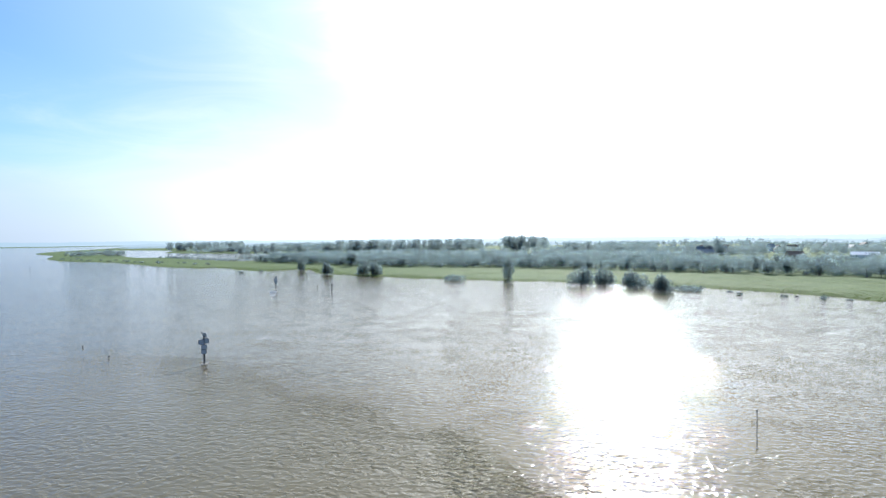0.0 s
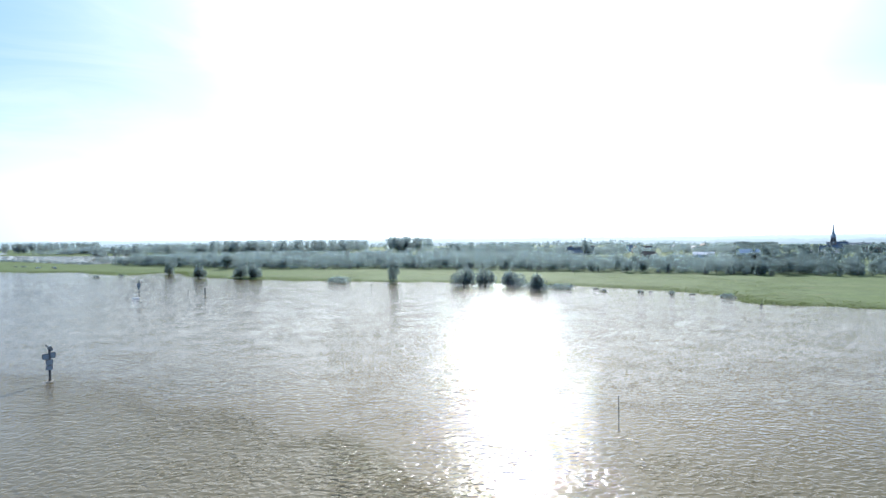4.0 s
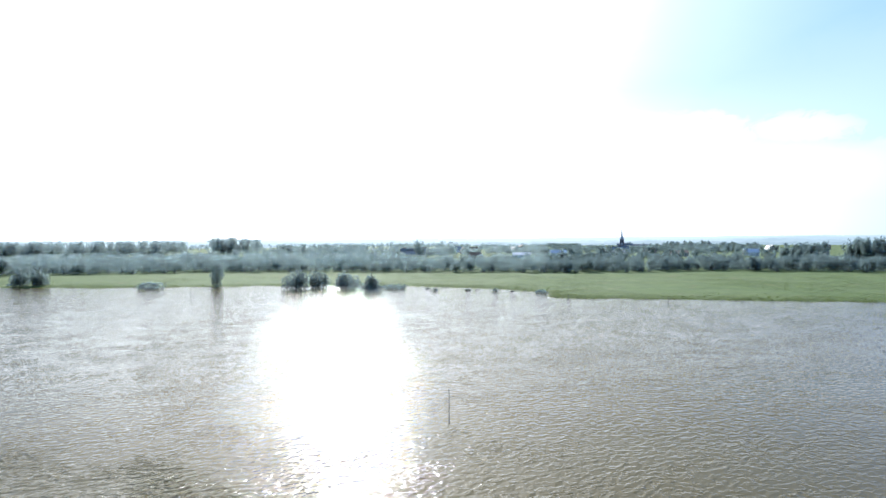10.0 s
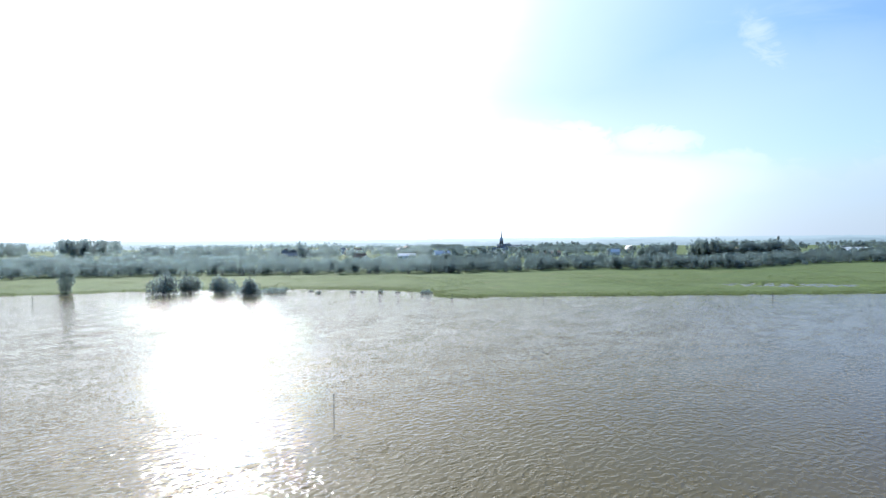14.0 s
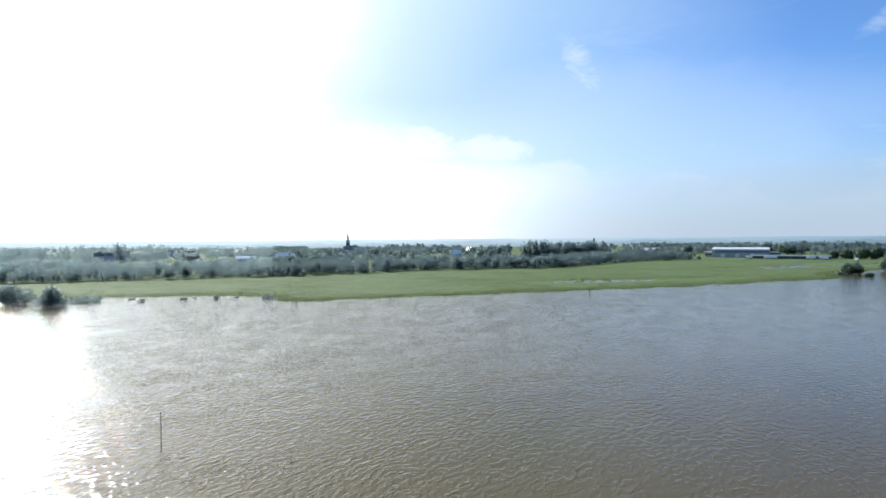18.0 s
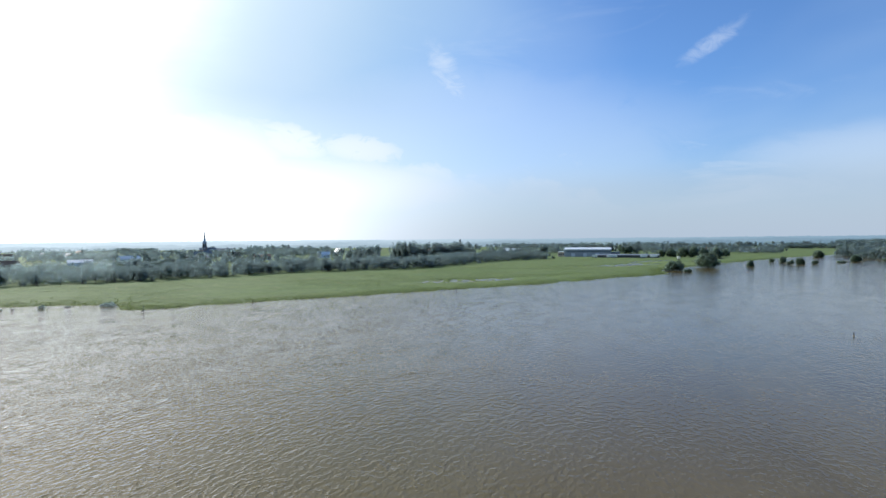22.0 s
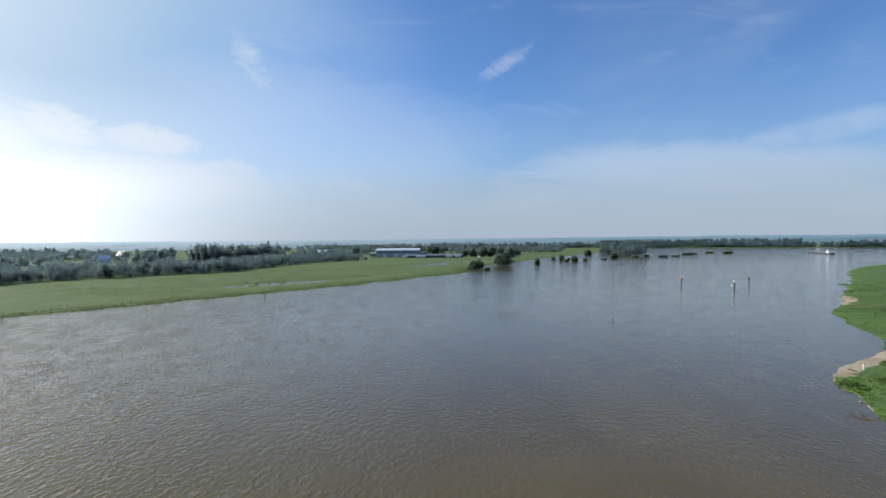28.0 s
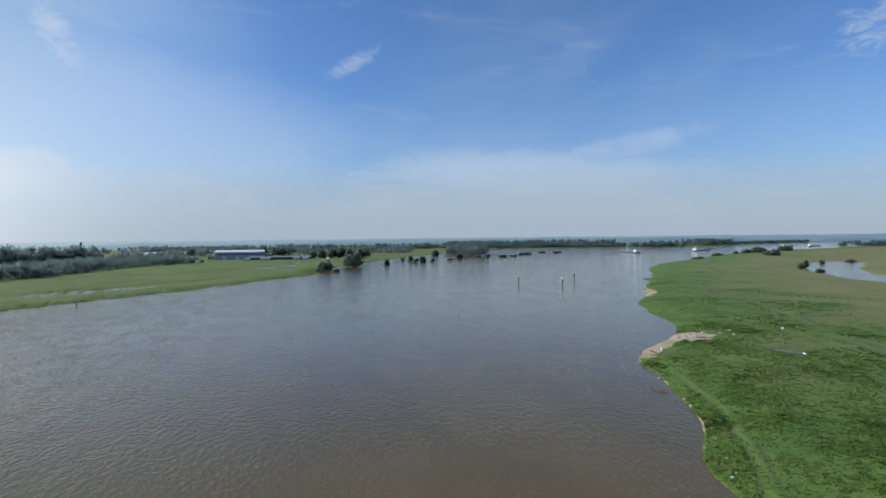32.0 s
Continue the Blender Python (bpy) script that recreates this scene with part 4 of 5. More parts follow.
# river signs on posts
def river_sign(x, y, scale, label, wide=True):
    ob = thing("river_sign", x, y, 0, label, "river sign", turn=turned_to(x, y))
    post = part("post", rod(0.17 * scale, -2.5, 5.9 * scale, sides=12), BLACK, ob)
    # stone-coloured ring that stands in for white foam round the post
    part("footing", rod(0.75 * scale, -2.0, 0.12, sides=14, r1=0.6 * scale), STONE, post, "pale ring for the white foam at the post's foot")
    for k, z in enumerate((2.4, 3.6, 4.9)):
        part("clamp", rod(0.22 * scale, z * scale, (z + 0.14) * scale), STEEL, post)
    plates = ((-1.0, 3.95, 0.02, 4.95, 0.0), (0.06, 4.1, 0.85, 5.1, 8.0), (-0.55, 2.98, 0.5, 3.88, 0.0), (-0.55, 2.08, 0.45, 2.9, 0.0)) if wide else ((-0.95, 3.6, 0.8, 5.0, 0.0), (-0.6, 2.3, 0.6, 3.5, 0.0))
    for k, (x0, z0, x1, z1, turn) in enumerate(plates):
        spin = Matrix.Rotation(radians(turn), 4, "Z")
        board = part("board", boxed(x0 * scale, -0.27 * scale, z0 * scale, x1 * scale, -0.21 * scale, z1 * scale, bevel=0.015, m=spin), PANEL, ob)
        part("rim", joined_boxes([(x0, z0, x1, z0 + 0.06), (x0, z1 - 0.06, x1, z1), (x0, z0 + 0.06, x0 + 0.06, z1 - 0.06), (x1 - 0.06, z0 + 0.06, x1, z1 - 0.06)], scale, spin), STEEL, board)
        part("bracket", boxed(min(x0, 0) * 0.6 * scale, -0.21 * scale, (z0 + z1) / 2 * scale - 0.05, max(x1, 0) * 0.6 * scale, -0.13 * scale, (z0 + z1) / 2 * scale + 0.05, m=spin), STEEL, board)
    arm = part("lamp_arm", tube([(0, 0, 5.7 * scale), (-0.15 * scale, 0, 6.1 * scale), (-0.42 * scale, -0.1, 6.3 * scale)], [0.06, 0.05, 0.04]), STEEL, ob)
    tilt = Matrix.Translation((0.12 * scale, -0.1, 5.7 * scale)) @ Matrix.Rotation(radians(-20), 4, "Y") @ Matrix.Rotation(radians(20), 4, "X")
    part("solar_panel", boxed(-0.34 * scale, -0.04, -0.5 * scale, 0.34 * scale, 0.04, 0.5 * scale, bevel=0.01, m=tilt), PANEL, arm, "tilted blue-grey solar panel")
    part("lantern", rod(0.1 * scale, 6.2 * scale, 6.5 * scale, -0.45 * scale, -0.1), BLACK, arm)
    return ob


def joined_boxes(rows, scale, spin):
    bm = bmesh.new()
    for x0, z0, x1, z1 in rows:
        box(bm, x0 * scale, -0.3 * scale, z0 * scale, x1 * scale, -0.271 * scale, z1 * scale)
    bm.transform(spin)
    return bm


river_sign(-47, 104, 1.0, "black post in the river carrying four grey sign boards")
river_sign(-85, 270, 0.98, "distant dark post in the river with stacked boards", False)


def float_hull(x, y):
    ob = thing("mooring_float", x, y, 0, "small white float lying in the river below a sign", "float", turn=20)
    bm = bmesh.new()
    bmesh.ops.create_uvsphere(bm, u_segments=18, v_segments=9, radius=1.0, matrix=Matrix.Diagonal((1.7, 0.8, 0.38, 1)))
    part("hull", bm, WHITE, ob)
    part("ring", tube([(0, 0, 0.3), (0, 0, 0.55)], [0.12, 0.08]), STEEL, ob)


float_hull(-80, 250)


def gauge_pole(x, y, h, r, label, cap=True, group="river poles", mat=None):
    ob = thing("river_pole", x, y, 0, label, "pole", group)
    shaft = part("shaft", tube([(0, 0, -2), (0, 0, h * 0.5), (0.02, 0.01, h)], [r * 1.15, r, r * 0.9]), mat or STEEL, ob)
    if cap:
        part("cap", rod(r * 2.3, h - 0.08, h + 0.16, sides=10, r1=r * 1.6), BLACK, ob)
        part("collar", rod(r * 1.6, h * 0.62, h * 0.62 + 0.12), STEEL, ob)
    part("wash", rod(r * 2.6, -0.3, 0.04, sides=10, r1=r * 2.0), STONE, shaft)
    return ob


gauge_pole(35.2, 59.8, 4.2, 0.045, "thin dark steel pole with a small cap in the river")
for x, y, h, r in ((-52, 248, 3.7, 0.24), (20, 250, 3.4, 0.08), (137, 146, 3.2, 0.07), (237, 68, 2.0, 0.16), (-367, 473, 3.6, 0.16), (-450, 547, 3.4, 0.14), (173, 131, 1.6, 0.1), (-112, 312, 3.0, 0.1), (-64, 270, 1.2, 0.2), (-83, 122, 0.4, 0.1), (-70, 110.8, 0.45, 0.1), (420, -92, 0.8, 0.5), (152, -56, 0.9, 0.14)):
    gauge_pole(x, y, h, r, "slender dark stake rising from the muddy water", h > 3)


def light_beacon(x, y, h, top, label, dish=False):
    ob = thing("light_beacon", x, y, 0, label, "beacon", "river beacons", turned_to(x, y))
    pile = part("pile", rod(0.2, -2.5, h * 0.55, sides=12), BLACK, ob)
    part("pile_cap", rod(0.32, h * 0.55, h * 0.6, sides=12), STEEL, pile)
    drum = part("drum", rod(0.36, h * 0.6, h * 0.78, sides=12), BLACK, ob)
    part("band", rod(0.385, h * 0.66, h * 0.70, sides=12), RED, drum)
    head = part("lantern", rod(0.4, h * 0.78, h * 0.94, sides=12, r1=0.46), top, ob)
    part("lantern_roof", rod(0.55, h * 0.94, h, sides=12, r1=0.12), top, head)
    if dish:
        part("side_board", boxed(-1.5, -0.2, h * 0.35, -0.6, -0.1, h * 0.62, bevel=0.02), WHITE, ob, "white board with a red edge")
        part("red_edge", boxed(-1.62, -0.22, h * 0.35, -1.505, -0.08, h * 0.62), RED, ob)
    return ob


light_beacon(255, -128, 4.5, YELLOW, "dark river beacon with a pale yellow lantern")
light_beacon(231, -140, 4.5, WHITE, "dark river beacon with a white lantern and a side board", True)
light_beacon(252, -160, 4.3, BLACK, "slim black river beacon standing in open water")


# ships
def barge(x, y, length, turn, label, stern=1):
    ob = thing("river_barge", x, y, 0, label, "barge", "barges", turn)
    w = 4.8
    bm = bmesh.new()
    sections = [(-0.5, 0.55, 1.6), (-0.44, 0.95, 1.2), (0.40, 1.0, 1.1), (0.47, 0.6, 1.7), (0.5, 0.12, 2.1)]
    rings = []
    for u, f, z in sections:
        rings.append([bm.verts.new((u * length, s * w * f * k, h)) for s, k, h in ((-1, 0.8, -1.2), (-1, 1, 0.2), (-1, 1, z), (1, 1, z), (1, 1, 0.2), (1, 0.8, -1.2))])
    for a, b in zip(rings, rings[1:]):
        for k in range(6):
            bm.faces.new((a[k], b[k], b[(k + 1) % 6], a[(k + 1) % 6]))
    bm.faces.new(rings[0]), bm.faces.new(rings[-1][::-1])
    bmesh.ops.recalc_face_normals(bm, faces=bm.faces)
    hull = part("hull", bm, HULL, ob)
    part("rubbing_strake", boxed(-0.44 * length, -w - 0.12, 0.75, 0.4 * length, w + 0.12, 0.95), STEEL, hull)
    for k in range(8):
        a = -0.3 + k * 0.085
        part("hatch", boxed(a * length, -w * 0.8, 1.1, (a + 0.08) * length, w * 0.8, 1.9, bevel=0.08), DECK, ob)
    cabin = part("deckhouse", boxed(-0.46 * length, -w * 0.75, 1.2, -0.34 * length, w * 0.75, 3.4, bevel=0.15), WHITE, ob)
    for s in (-1, 1):
        for k in range(3):
            u = -0.445 + k * 0.035
            part("porthole", boxed(u * length, s * w * 0.75 - 0.03, 2.1, (u + 0.02) * length, s * w * 0.75 + 0.03, 2.8), GLASS, cabin)
    house = part("wheelhouse", boxed(-0.41 * length, -w * 0.5, 3.41, -0.35 * length, w * 0.5, 5.4, bevel=0.12), WHITE, ob)
    part("windows", boxed(-0.411 * length, -w * 0.505, 4.2, -0.349 * length, w * 0.505, 4.9), GLASS, house)
    part("mast", rod(0.09, 5.4, 7.4, -0.38 * length), STEEL, house)
    part("bow_mast", rod(0.08, 1.5, 4.2, 0.46 * length), STEEL, ob)
    return ob


barge(706, -549, 84, -20, "loaded dark barge with a white wheelhouse low in the water")
barge(715, -702, 80, -62, "distant dark cargo barge with white deckhouse")
barge(866, -1085, 80, -66, "far barge with white superstructure beyond the bank trees")
barge(846, -1140, 70, -70, "far pale barge passing behind the meadow")


# buildings
def prism(x0, y0, x1, y1, z0, z1, over=0.3, thick=0.25, axis="x"):
    """A pitched roof with its ridge along x or y, as two thick slabs closed at the gables."""
    bm = bmesh.new()
    if axis == "x":
        m = (y0 + y1) / 2
        outline = [(y0 - over, z0 - 0.1), (m, z1), (y1 + over, z0 - 0.1), (y1 + over, z0 - 0.1 - thick), (m, z1 - thick * 1.3), (y0 - over, z0 - 0.1 - thick)]
        ends = [[bm.verts.new((x, a, b)) for a, b in outline] for x in (x0 - over, x1 + over)]
    else:
        m = (x0 + x1) / 2
        outline = [(x0 - over, z0 - 0.1), (m, z1), (x1 + over, z0 - 0.1), (x1 + over, z0 - 0.1 - thick), (m, z1 - thick * 1.3), (x0 - over, z0 - 0.1 - thick)]
        ends = [[bm.verts.new((a, y, b)) for a, b in outline] for y in (y0 - over, y1 + over)]
    k = len(outline)
    for i in range(k):
        bm.faces.new((ends[0][i], ends[0][(i + 1) % k], ends[1][(i + 1) % k], ends[1][i]))
    bm.faces.new(ends[0][::-1]), bm.faces.new(ends[1])
    bmesh.ops.recalc_face_normals(bm, faces=bm.faces)
    return bm


def gabled(x0, y0, x1, y1, z, ridge):
    """House walls with gables; the ridge runs along x."""
    bm = bmesh.new()
    m = (y0 + y1) / 2
    outline = [(y0, -0.5), (y1, -0.5), (y1, z), (m, ridge), (y0, z)]
    ends = [[bm.verts.new((x, a, b)) for a, b in outline] for x in (x0, x1)]
    for i in range(5):
        bm.faces.new((ends[0][i], ends[0][(i + 1) % 5], ends[1][(i + 1) % 5], ends[1][i]))
    bm.faces.new(ends[0][::-1]), bm.faces.new(ends[1])
    bmesh.ops.recalc_face_normals(bm, faces=bm.faces)
    return bm


def house(x, y, long, wide, eave, ridge, turn, wall, roof, label):
    ob = thing("house", x, y, ground_at(x, y), label, "house", "village houses", turn)
    a, b = long / 2, wide / 2
    walls = part("wall", gabled(-a, -b, a, b, eave, ridge - 0.4), wall, ob)
    part("roof", prism(-a, -b, a, b, eave + 0.15, ridge), roof, ob)
    part("chimney", boxed(a * 0.5 - 0.4, -0.4, ridge - 1.0, a * 0.5 + 0.4, 0.4, ridge + 0.9, bevel=0.04), BRICK, ob)
    for k in range(3):
        u = -a + long * (k + 0.5) / 3
        w = part("window", boxed(u - 0.6, -b - 0.06, eave * 0.35, u + 0.6, -b + 0.02, eave * 0.35 + 1.3), GLASS, walls)
    part("door", boxed(-a * 0.2 - 0.5, -b - 0.05, -0.2, -a * 0.2 + 0.5, -b + 0.02, 2.05), WOOD, walls)
    return ob


def church():
    x, y = 780 * math.sin(radians(48.5)) * 1.22, 780 * math.cos(radians(48.5)) * 1.22
    ob = thing("church", x, y, 1.2, "brick village church with a tall slate spire above the trees", "church", turn=-48.5)
    tower = part("tower", boxed(-3.2, -3.2, -0.5, 3.2, 3.2, 20, bevel=0.15), BRICK, ob)
    for sx in (-1, 1):
        for sy in (-1, 1):
            part("buttress", boxed(sx * 2.8, sy * 2.8, -0.5, sx * 3.6, sy * 3.6, 16, bevel=0.1), BRICK, tower)
            part("pinnacle", rod(0.55, 20, 23.5, sx * 2.7, sy * 2.7, 6, 0.05), SLATE, tower)
    for s in (-1.6, 1.6):
        part("belfry_opening", boxed(s - 0.7, -3.26, 14.5, s + 0.7, -3.1, 18.5), BLACK, tower)
    part("clock", tube([(0, -3.15, 12.5), (0, -3.3, 12.5)], [1.1, 1.1], 20), WHITE, tower)
    bm = bmesh.new()
    bmesh.ops.create_cone(bm, cap_ends=True, segments=8, radius1=3.3, radius2=1.7, depth=7, matrix=Matrix.Translation((0, 0, 23.5)))
    part("spire_base", bm, HAZED_SPIRE, ob)
    bm = bmesh.new()
    bmesh.ops.create_cone(bm, cap_ends=True, segments=8, radius1=1.7, radius2=0.06, depth=15, matrix=Matrix.Translation((0, 0, 34.4)))
    spire = part("spire", bm, HAZED_SPIRE, ob)
    part("weathercock_rod", rod(0.06, 41.9, 43.2), STEEL, spire)
    part("nave", gabled(3.3, -5.5, 17, 5.5, 8, 13.6), BRICK, ob)
    part("nave_roof", prism(3.6, -5.5, 17, 5.5, 8.1, 14.0), SLATE, ob)
    part("aisle", boxed(-8, -4.5, -0.5, -3.81, 4.5, 10, bevel=0.1), BRICK, ob)
    part("aisle_roof", prism(-8, -4.5, -4.1, 4.5, 10.1, 13.4), SLATE, ob)
    for k in range(4):
        part("nave_window", boxed(4.6 + k * 3.1, -5.58, 3, 6.0 + k * 3.1, -5.45, 7.5), GLASS, ob)


church()


def warehouse():
    x, y = 727, 28
    ob = thing("warehouse", x, y, 1.0, "long blue-grey warehouse with a white roof edge and pale gable", "warehouse", turn=-92)
    part("wall", gabled(-29, -14, 29, 14, 9.2, 11.2), CLAD, ob)
    part("roof", prism(-29, -14, 29, 14, 9.5, 11.9, 0.5, 0.5), SHEET, ob)
    part("fascia", boxed(-29.6, -14.9, 8.6, 29.6, -14.55, 9.9), WHITE, ob, "long white fascia under the roof")
    part("gable_cladding", boxed(-29.25, -14, -0.3, -29.02, 14, 9.0), WHITE, ob)
    for k in range(9):
        u = -26 + k * 6.2
        part("cladding_panel", boxed(u, -14.12, 0.2, u + 5.9, -14.01, 5.4), CLAD, ob)
        part("upper_panel", boxed(u, -14.12, 5.6, u + 5.9, -14.01, 8.5), SLATE, ob, "dark blue upper cladding panel")
    for k in range(3):
        part("loading_door", boxed(-20 + k * 15, -14.22, 0, -15.5 + k * 15, -14.13, 4.4), SHEET, ob)
    annex = part("annex", boxed(-38, -9, -0.3, -29.3, 5, 6.2, bevel=0.1), HOUSE_WALL, ob, "pale cream office annex")
    part("annex_roof", boxed(-38.4, -9.4, 6.21, -29.3, 5.4, 6.6), SHEET, annex)
    for k in range(3):
        part("annex_window", boxed(-37 + k * 2.6, -9.06, 2, -35.4 + k * 2.6, -8.98, 4.2), GLASS, annex)
    part("side_shed", boxed(29.3, -8, -0.3, 40, 10, 6.0, bevel=0.1), SLATE, ob)


warehouse()


def low_shed():
    ob = thing("low_shed", 690, -20, 0.8, "long low dark storage shed by the flooded meadow", "shed", turn=-91)
    part("wall", boxed(-36, -6, -0.4, 36, 6, 3.2, bevel=0.1), HULL, ob)
    part("roof", prism(-36, -6, 36, 6, 3.3, 4.4, 0.4, 0.2), SLATE, ob)
    part("skylight_strip", boxed(-24, -6.3, 3.1, 2, -6.0, 3.5), SHEET, ob)
    for k in range(10):
        part("post", boxed(-34 + k * 7.4, -6.25, -0.4, -33.7 + k * 7.4, -6.02, 3.1), STEEL, ob)


low_shed()


def trailer(x, y, turn, long=9.0):
    ob = thing("trailer", x, y, ground_at(x, y), "white box trailer parked beside the low shed", "trailer", "parked trailers", turn)
    part("box", boxed(-long / 2, -1.25, 1.0, long / 2, 1.25, 3.6, bevel=0.06), WHITE, ob)
    part("chassis", boxed(-long / 2, -1.0, 0.7, long / 2, 1.0, 0.98), BLACK, ob)
    for u in (-long * 0.35, -long * 0.22, long * 0.36):
        for s in (-1, 1):
            w = part("wheel", tube([(u, s * 1.0, 0.5), (u, s * 1.25, 0.5)], [0.5, 0.5], 14), BLACK, ob)
            part("hub", tube([(u, s * 1.24, 0.5), (u, s * 1.28, 0.5)], [0.2, 0.2], 10), STEEL, w)


for x, y, turn, long in ((668, 18, 80, 6), (676, -38, 85, 8), (674, -49, 88, 8), (676, -2, 95, 12), (640, -72, 60, 2.5)):
    trailer(x, y, turn, long)

rng = np.random.RandomState(31)
HOUSES = [(378, 478, 20, 12, 4.5, 7.2, -36), (500, 452, 24, 14, 5, 7.6, -40), (560, 410, 20, 12, 4.5, 7.4, -44), (470, 520, 22, 12, 4, 8, -20), (300, 610, 18, 10, 4, 8, 10),
          (330, 500, 14, 9, 3.5, 8, -60), (640, 370, 16, 10, 4, 8.5, -50), (700, 330, 26, 12, 4.5, 8, -55), (820, 280, 44, 16, 5, 8, -65), (968, -211, 22, 12, 3.6, 6.6, -100), (985, -235, 12, 9, 3.2, 6, -85),
          (1010, -150, 30, 12, 4, 7, -95), (1060, -20, 36, 14, 4.5, 8, -90), (1100, 40, 30, 14, 4.5, 8, -92), (1250, -100, 60, 18, 5, 9, -95), (900, 160, 30, 14, 4.5, 8, -75), (760, 640, 40, 20, 7, 12, -50)]
for k in range(16):
    az, d = rng.uniform(24, 74), rng.uniform(700, 1250)
    HOUSES.append((d * math.sin(radians(az)), d * math.cos(radians(az)), rng.uniform(10, 20), rng.uniform(8, 11), rng.uniform(3, 5.5), rng.uniform(8, 11), rng.uniform(-90, 90)))
for k, (x, y, long, wide, eave, ridge, turn) in enumerate(HOUSES):
    house(x, y, long, wide, eave, ridge, turn, WHITE if k % 3 == 0 else HOUSE_WALL, (SHEET, SLATE, TILE)[k % 3 if k < 17 else 1 + k % 2],
          ("white-walled hall with a pale sheet roof among trees", "pale house with a dark slate roof among trees", "plastered house with a tiled roof in the village")[k % 3 if k < 17 else 1 + k % 2])


def far_tower(x, y):
    ob = thing("water_tower", x, y, 1.2, "slender grey tower standing over the poplars", "tower")
    part("shaft", rod(1.0, -0.5, 19, sides=12, r1=0.8), STONE, ob)
    part("head", rod(1.3, 19, 23, sides=12, r1=1.4), STONE, ob)
    part("cap", rod(1.5, 23, 24, sides=12, r1=0.3), SLATE, ob)


far_tower(735, 205)

# ---- near bank: stones, fence, weeds ----
def stone(rng, r):
    bm = bmesh.new()
    bmesh.ops.create_icosphere(bm, subdivisions=1, radius=r)
    for v in bm.verts:
        v.co *= 1 + rng.uniform(-0.25, 0.25)
        v.co.z *= 0.6
    return bm


rng = np.random.RandomState(41)
for x, y, r in ((73, -62, 0.55), (62, -57, 0.5), (59, -55.5, 0.7), (60.5, -56, 0.4), (43, -45, 0.35), (39.5, -42, 0.45), (40, -43, 0.3), (48, -48.6, 0.35), (71, -61.5, 0.4), (98, -104, 0.8),
                (86, -71, 0.35), (95, -96, 0.9), (99, -97, 0.7), (97, -100, 0.6), (102, -96, 0.5), (92, -97, 0.6), (94, -101, 0.7), (90, -100, 0.5), (104, -101, 0.6), (186, -153, 0.9), (196, -162, 1.0), (207, -170, 0.8), (51, -51, 0.3), *((99.5 + 3 * math.cos(k * 2.4) * math.sqrt(k / 14), -94 + 3.4 * math.sin(k * 2.4) * math.sqrt(k / 14), 0.35 + 0.14 * (k % 4)) for k in range(26))):
    me = bpy.data.meshes.new("boulder")
    bm = stone(rng, r * 0.55)
    bm.to_mesh(me)
    bm.free()
    me.materials.append(STONE)
    ob = new("boulder", me)
    x, y = x + 0.7, y - 1.3
    ob.matrix_basis = pose(x, y, max(ground_at(x, y), 0) + 0.05 * r, 0, 0, rng.uniform(0, 360))
    tagged(ob, "pale weathered stone lying on the grassy river bank", "stone", "bank stones")


def driftwood(x, y, turn, long):
    ob = thing("driftwood", x, y, max(ground_at(x, y), 0), "dark driftwood branch lying at the water's edge", "driftwood", "driftwood", turn)
    part("stem", tube([(-long / 2, 0, 0.05), (0, 0.1, 0.2), (long / 2, -0.1, 0.1)], [0.12, 0.1, 0.03], 7), BARK, ob)
    for k, u in enumerate((-0.2, 0.1, 0.3)):
        part("twig", tube([(u * long, 0.05, 0.15), (u * long + 0.4, 0.5 * (-1) ** k, 0.5), (u * long + 0.7, 0.9 * (-1) ** k, 0.6)], [0.05, 0.03, 0.01], 5), BARK, ob)


for row in ((67.5, -58, 30, 3.0), (96, -94, 70, 2.5), (89, -75, 20, 1.6), (63, -61, 110, 1.4)):
    driftwood(*row)


# invented board and post in place of a bird-like white shape
def marker_board(x, y):
    ob = thing("marker_board", x, y, ground_at(x, y), "small white oval on a short post, for a bird-like shape", "marker", turn=turned_to(x, y))
    part("post", rod(0.05, -0.3, 1.0), WOOD, ob)
    part("board", tube([(0, -0.09, 1.15), (0, -0.05, 1.15)], [0.27, 0.27], 16), WHITE, ob)


marker_board(92, -114)
ob = thing("marker_post", 89, -77, ground_at(89, -77), "short white post at the edge of the sand", "post")
part("shaft", boxed(-0.09, -0.09, -0.3, 0.09, 0.09, 1.1, bevel=0.02), WHITE, ob)
part("cap", boxed(-0.11, -0.11, 1.101, 0.11, 0.11, 1.16, bevel=0.02), STEEL, ob)


def pool(x, y, long, wide, turn):
    bm = bmesh.new()
    bmesh.ops.create_circle(bm, cap_ends=True, segments=40, radius=1.0)
    for v in bm.verts:
        a = math.atan2(v.co.y, v.co.x)
        k = 1 + 0.18 * math.sin(3 * a + 1) + 0.1 * math.sin(7 * a)
        v.co = Vector((v.co.x * long * k, v.co.y * wide * k, 0))
    z = float(land(x + np.cos(np.arange(8)) * wide, y + np.sin(np.arange(8)) * wide)[0].max()) + 0.05
    me = bpy.data.meshes.new("pool")
    bm.to_mesh(me)
    bm.free()
    me.materials.append(WATER)
    ob = new("pool", me)
    ob.matrix_basis = pose(x, y, z, 0, 0, turn)
    tagged(ob, "small blue rain pool in the rough grass", "pool")


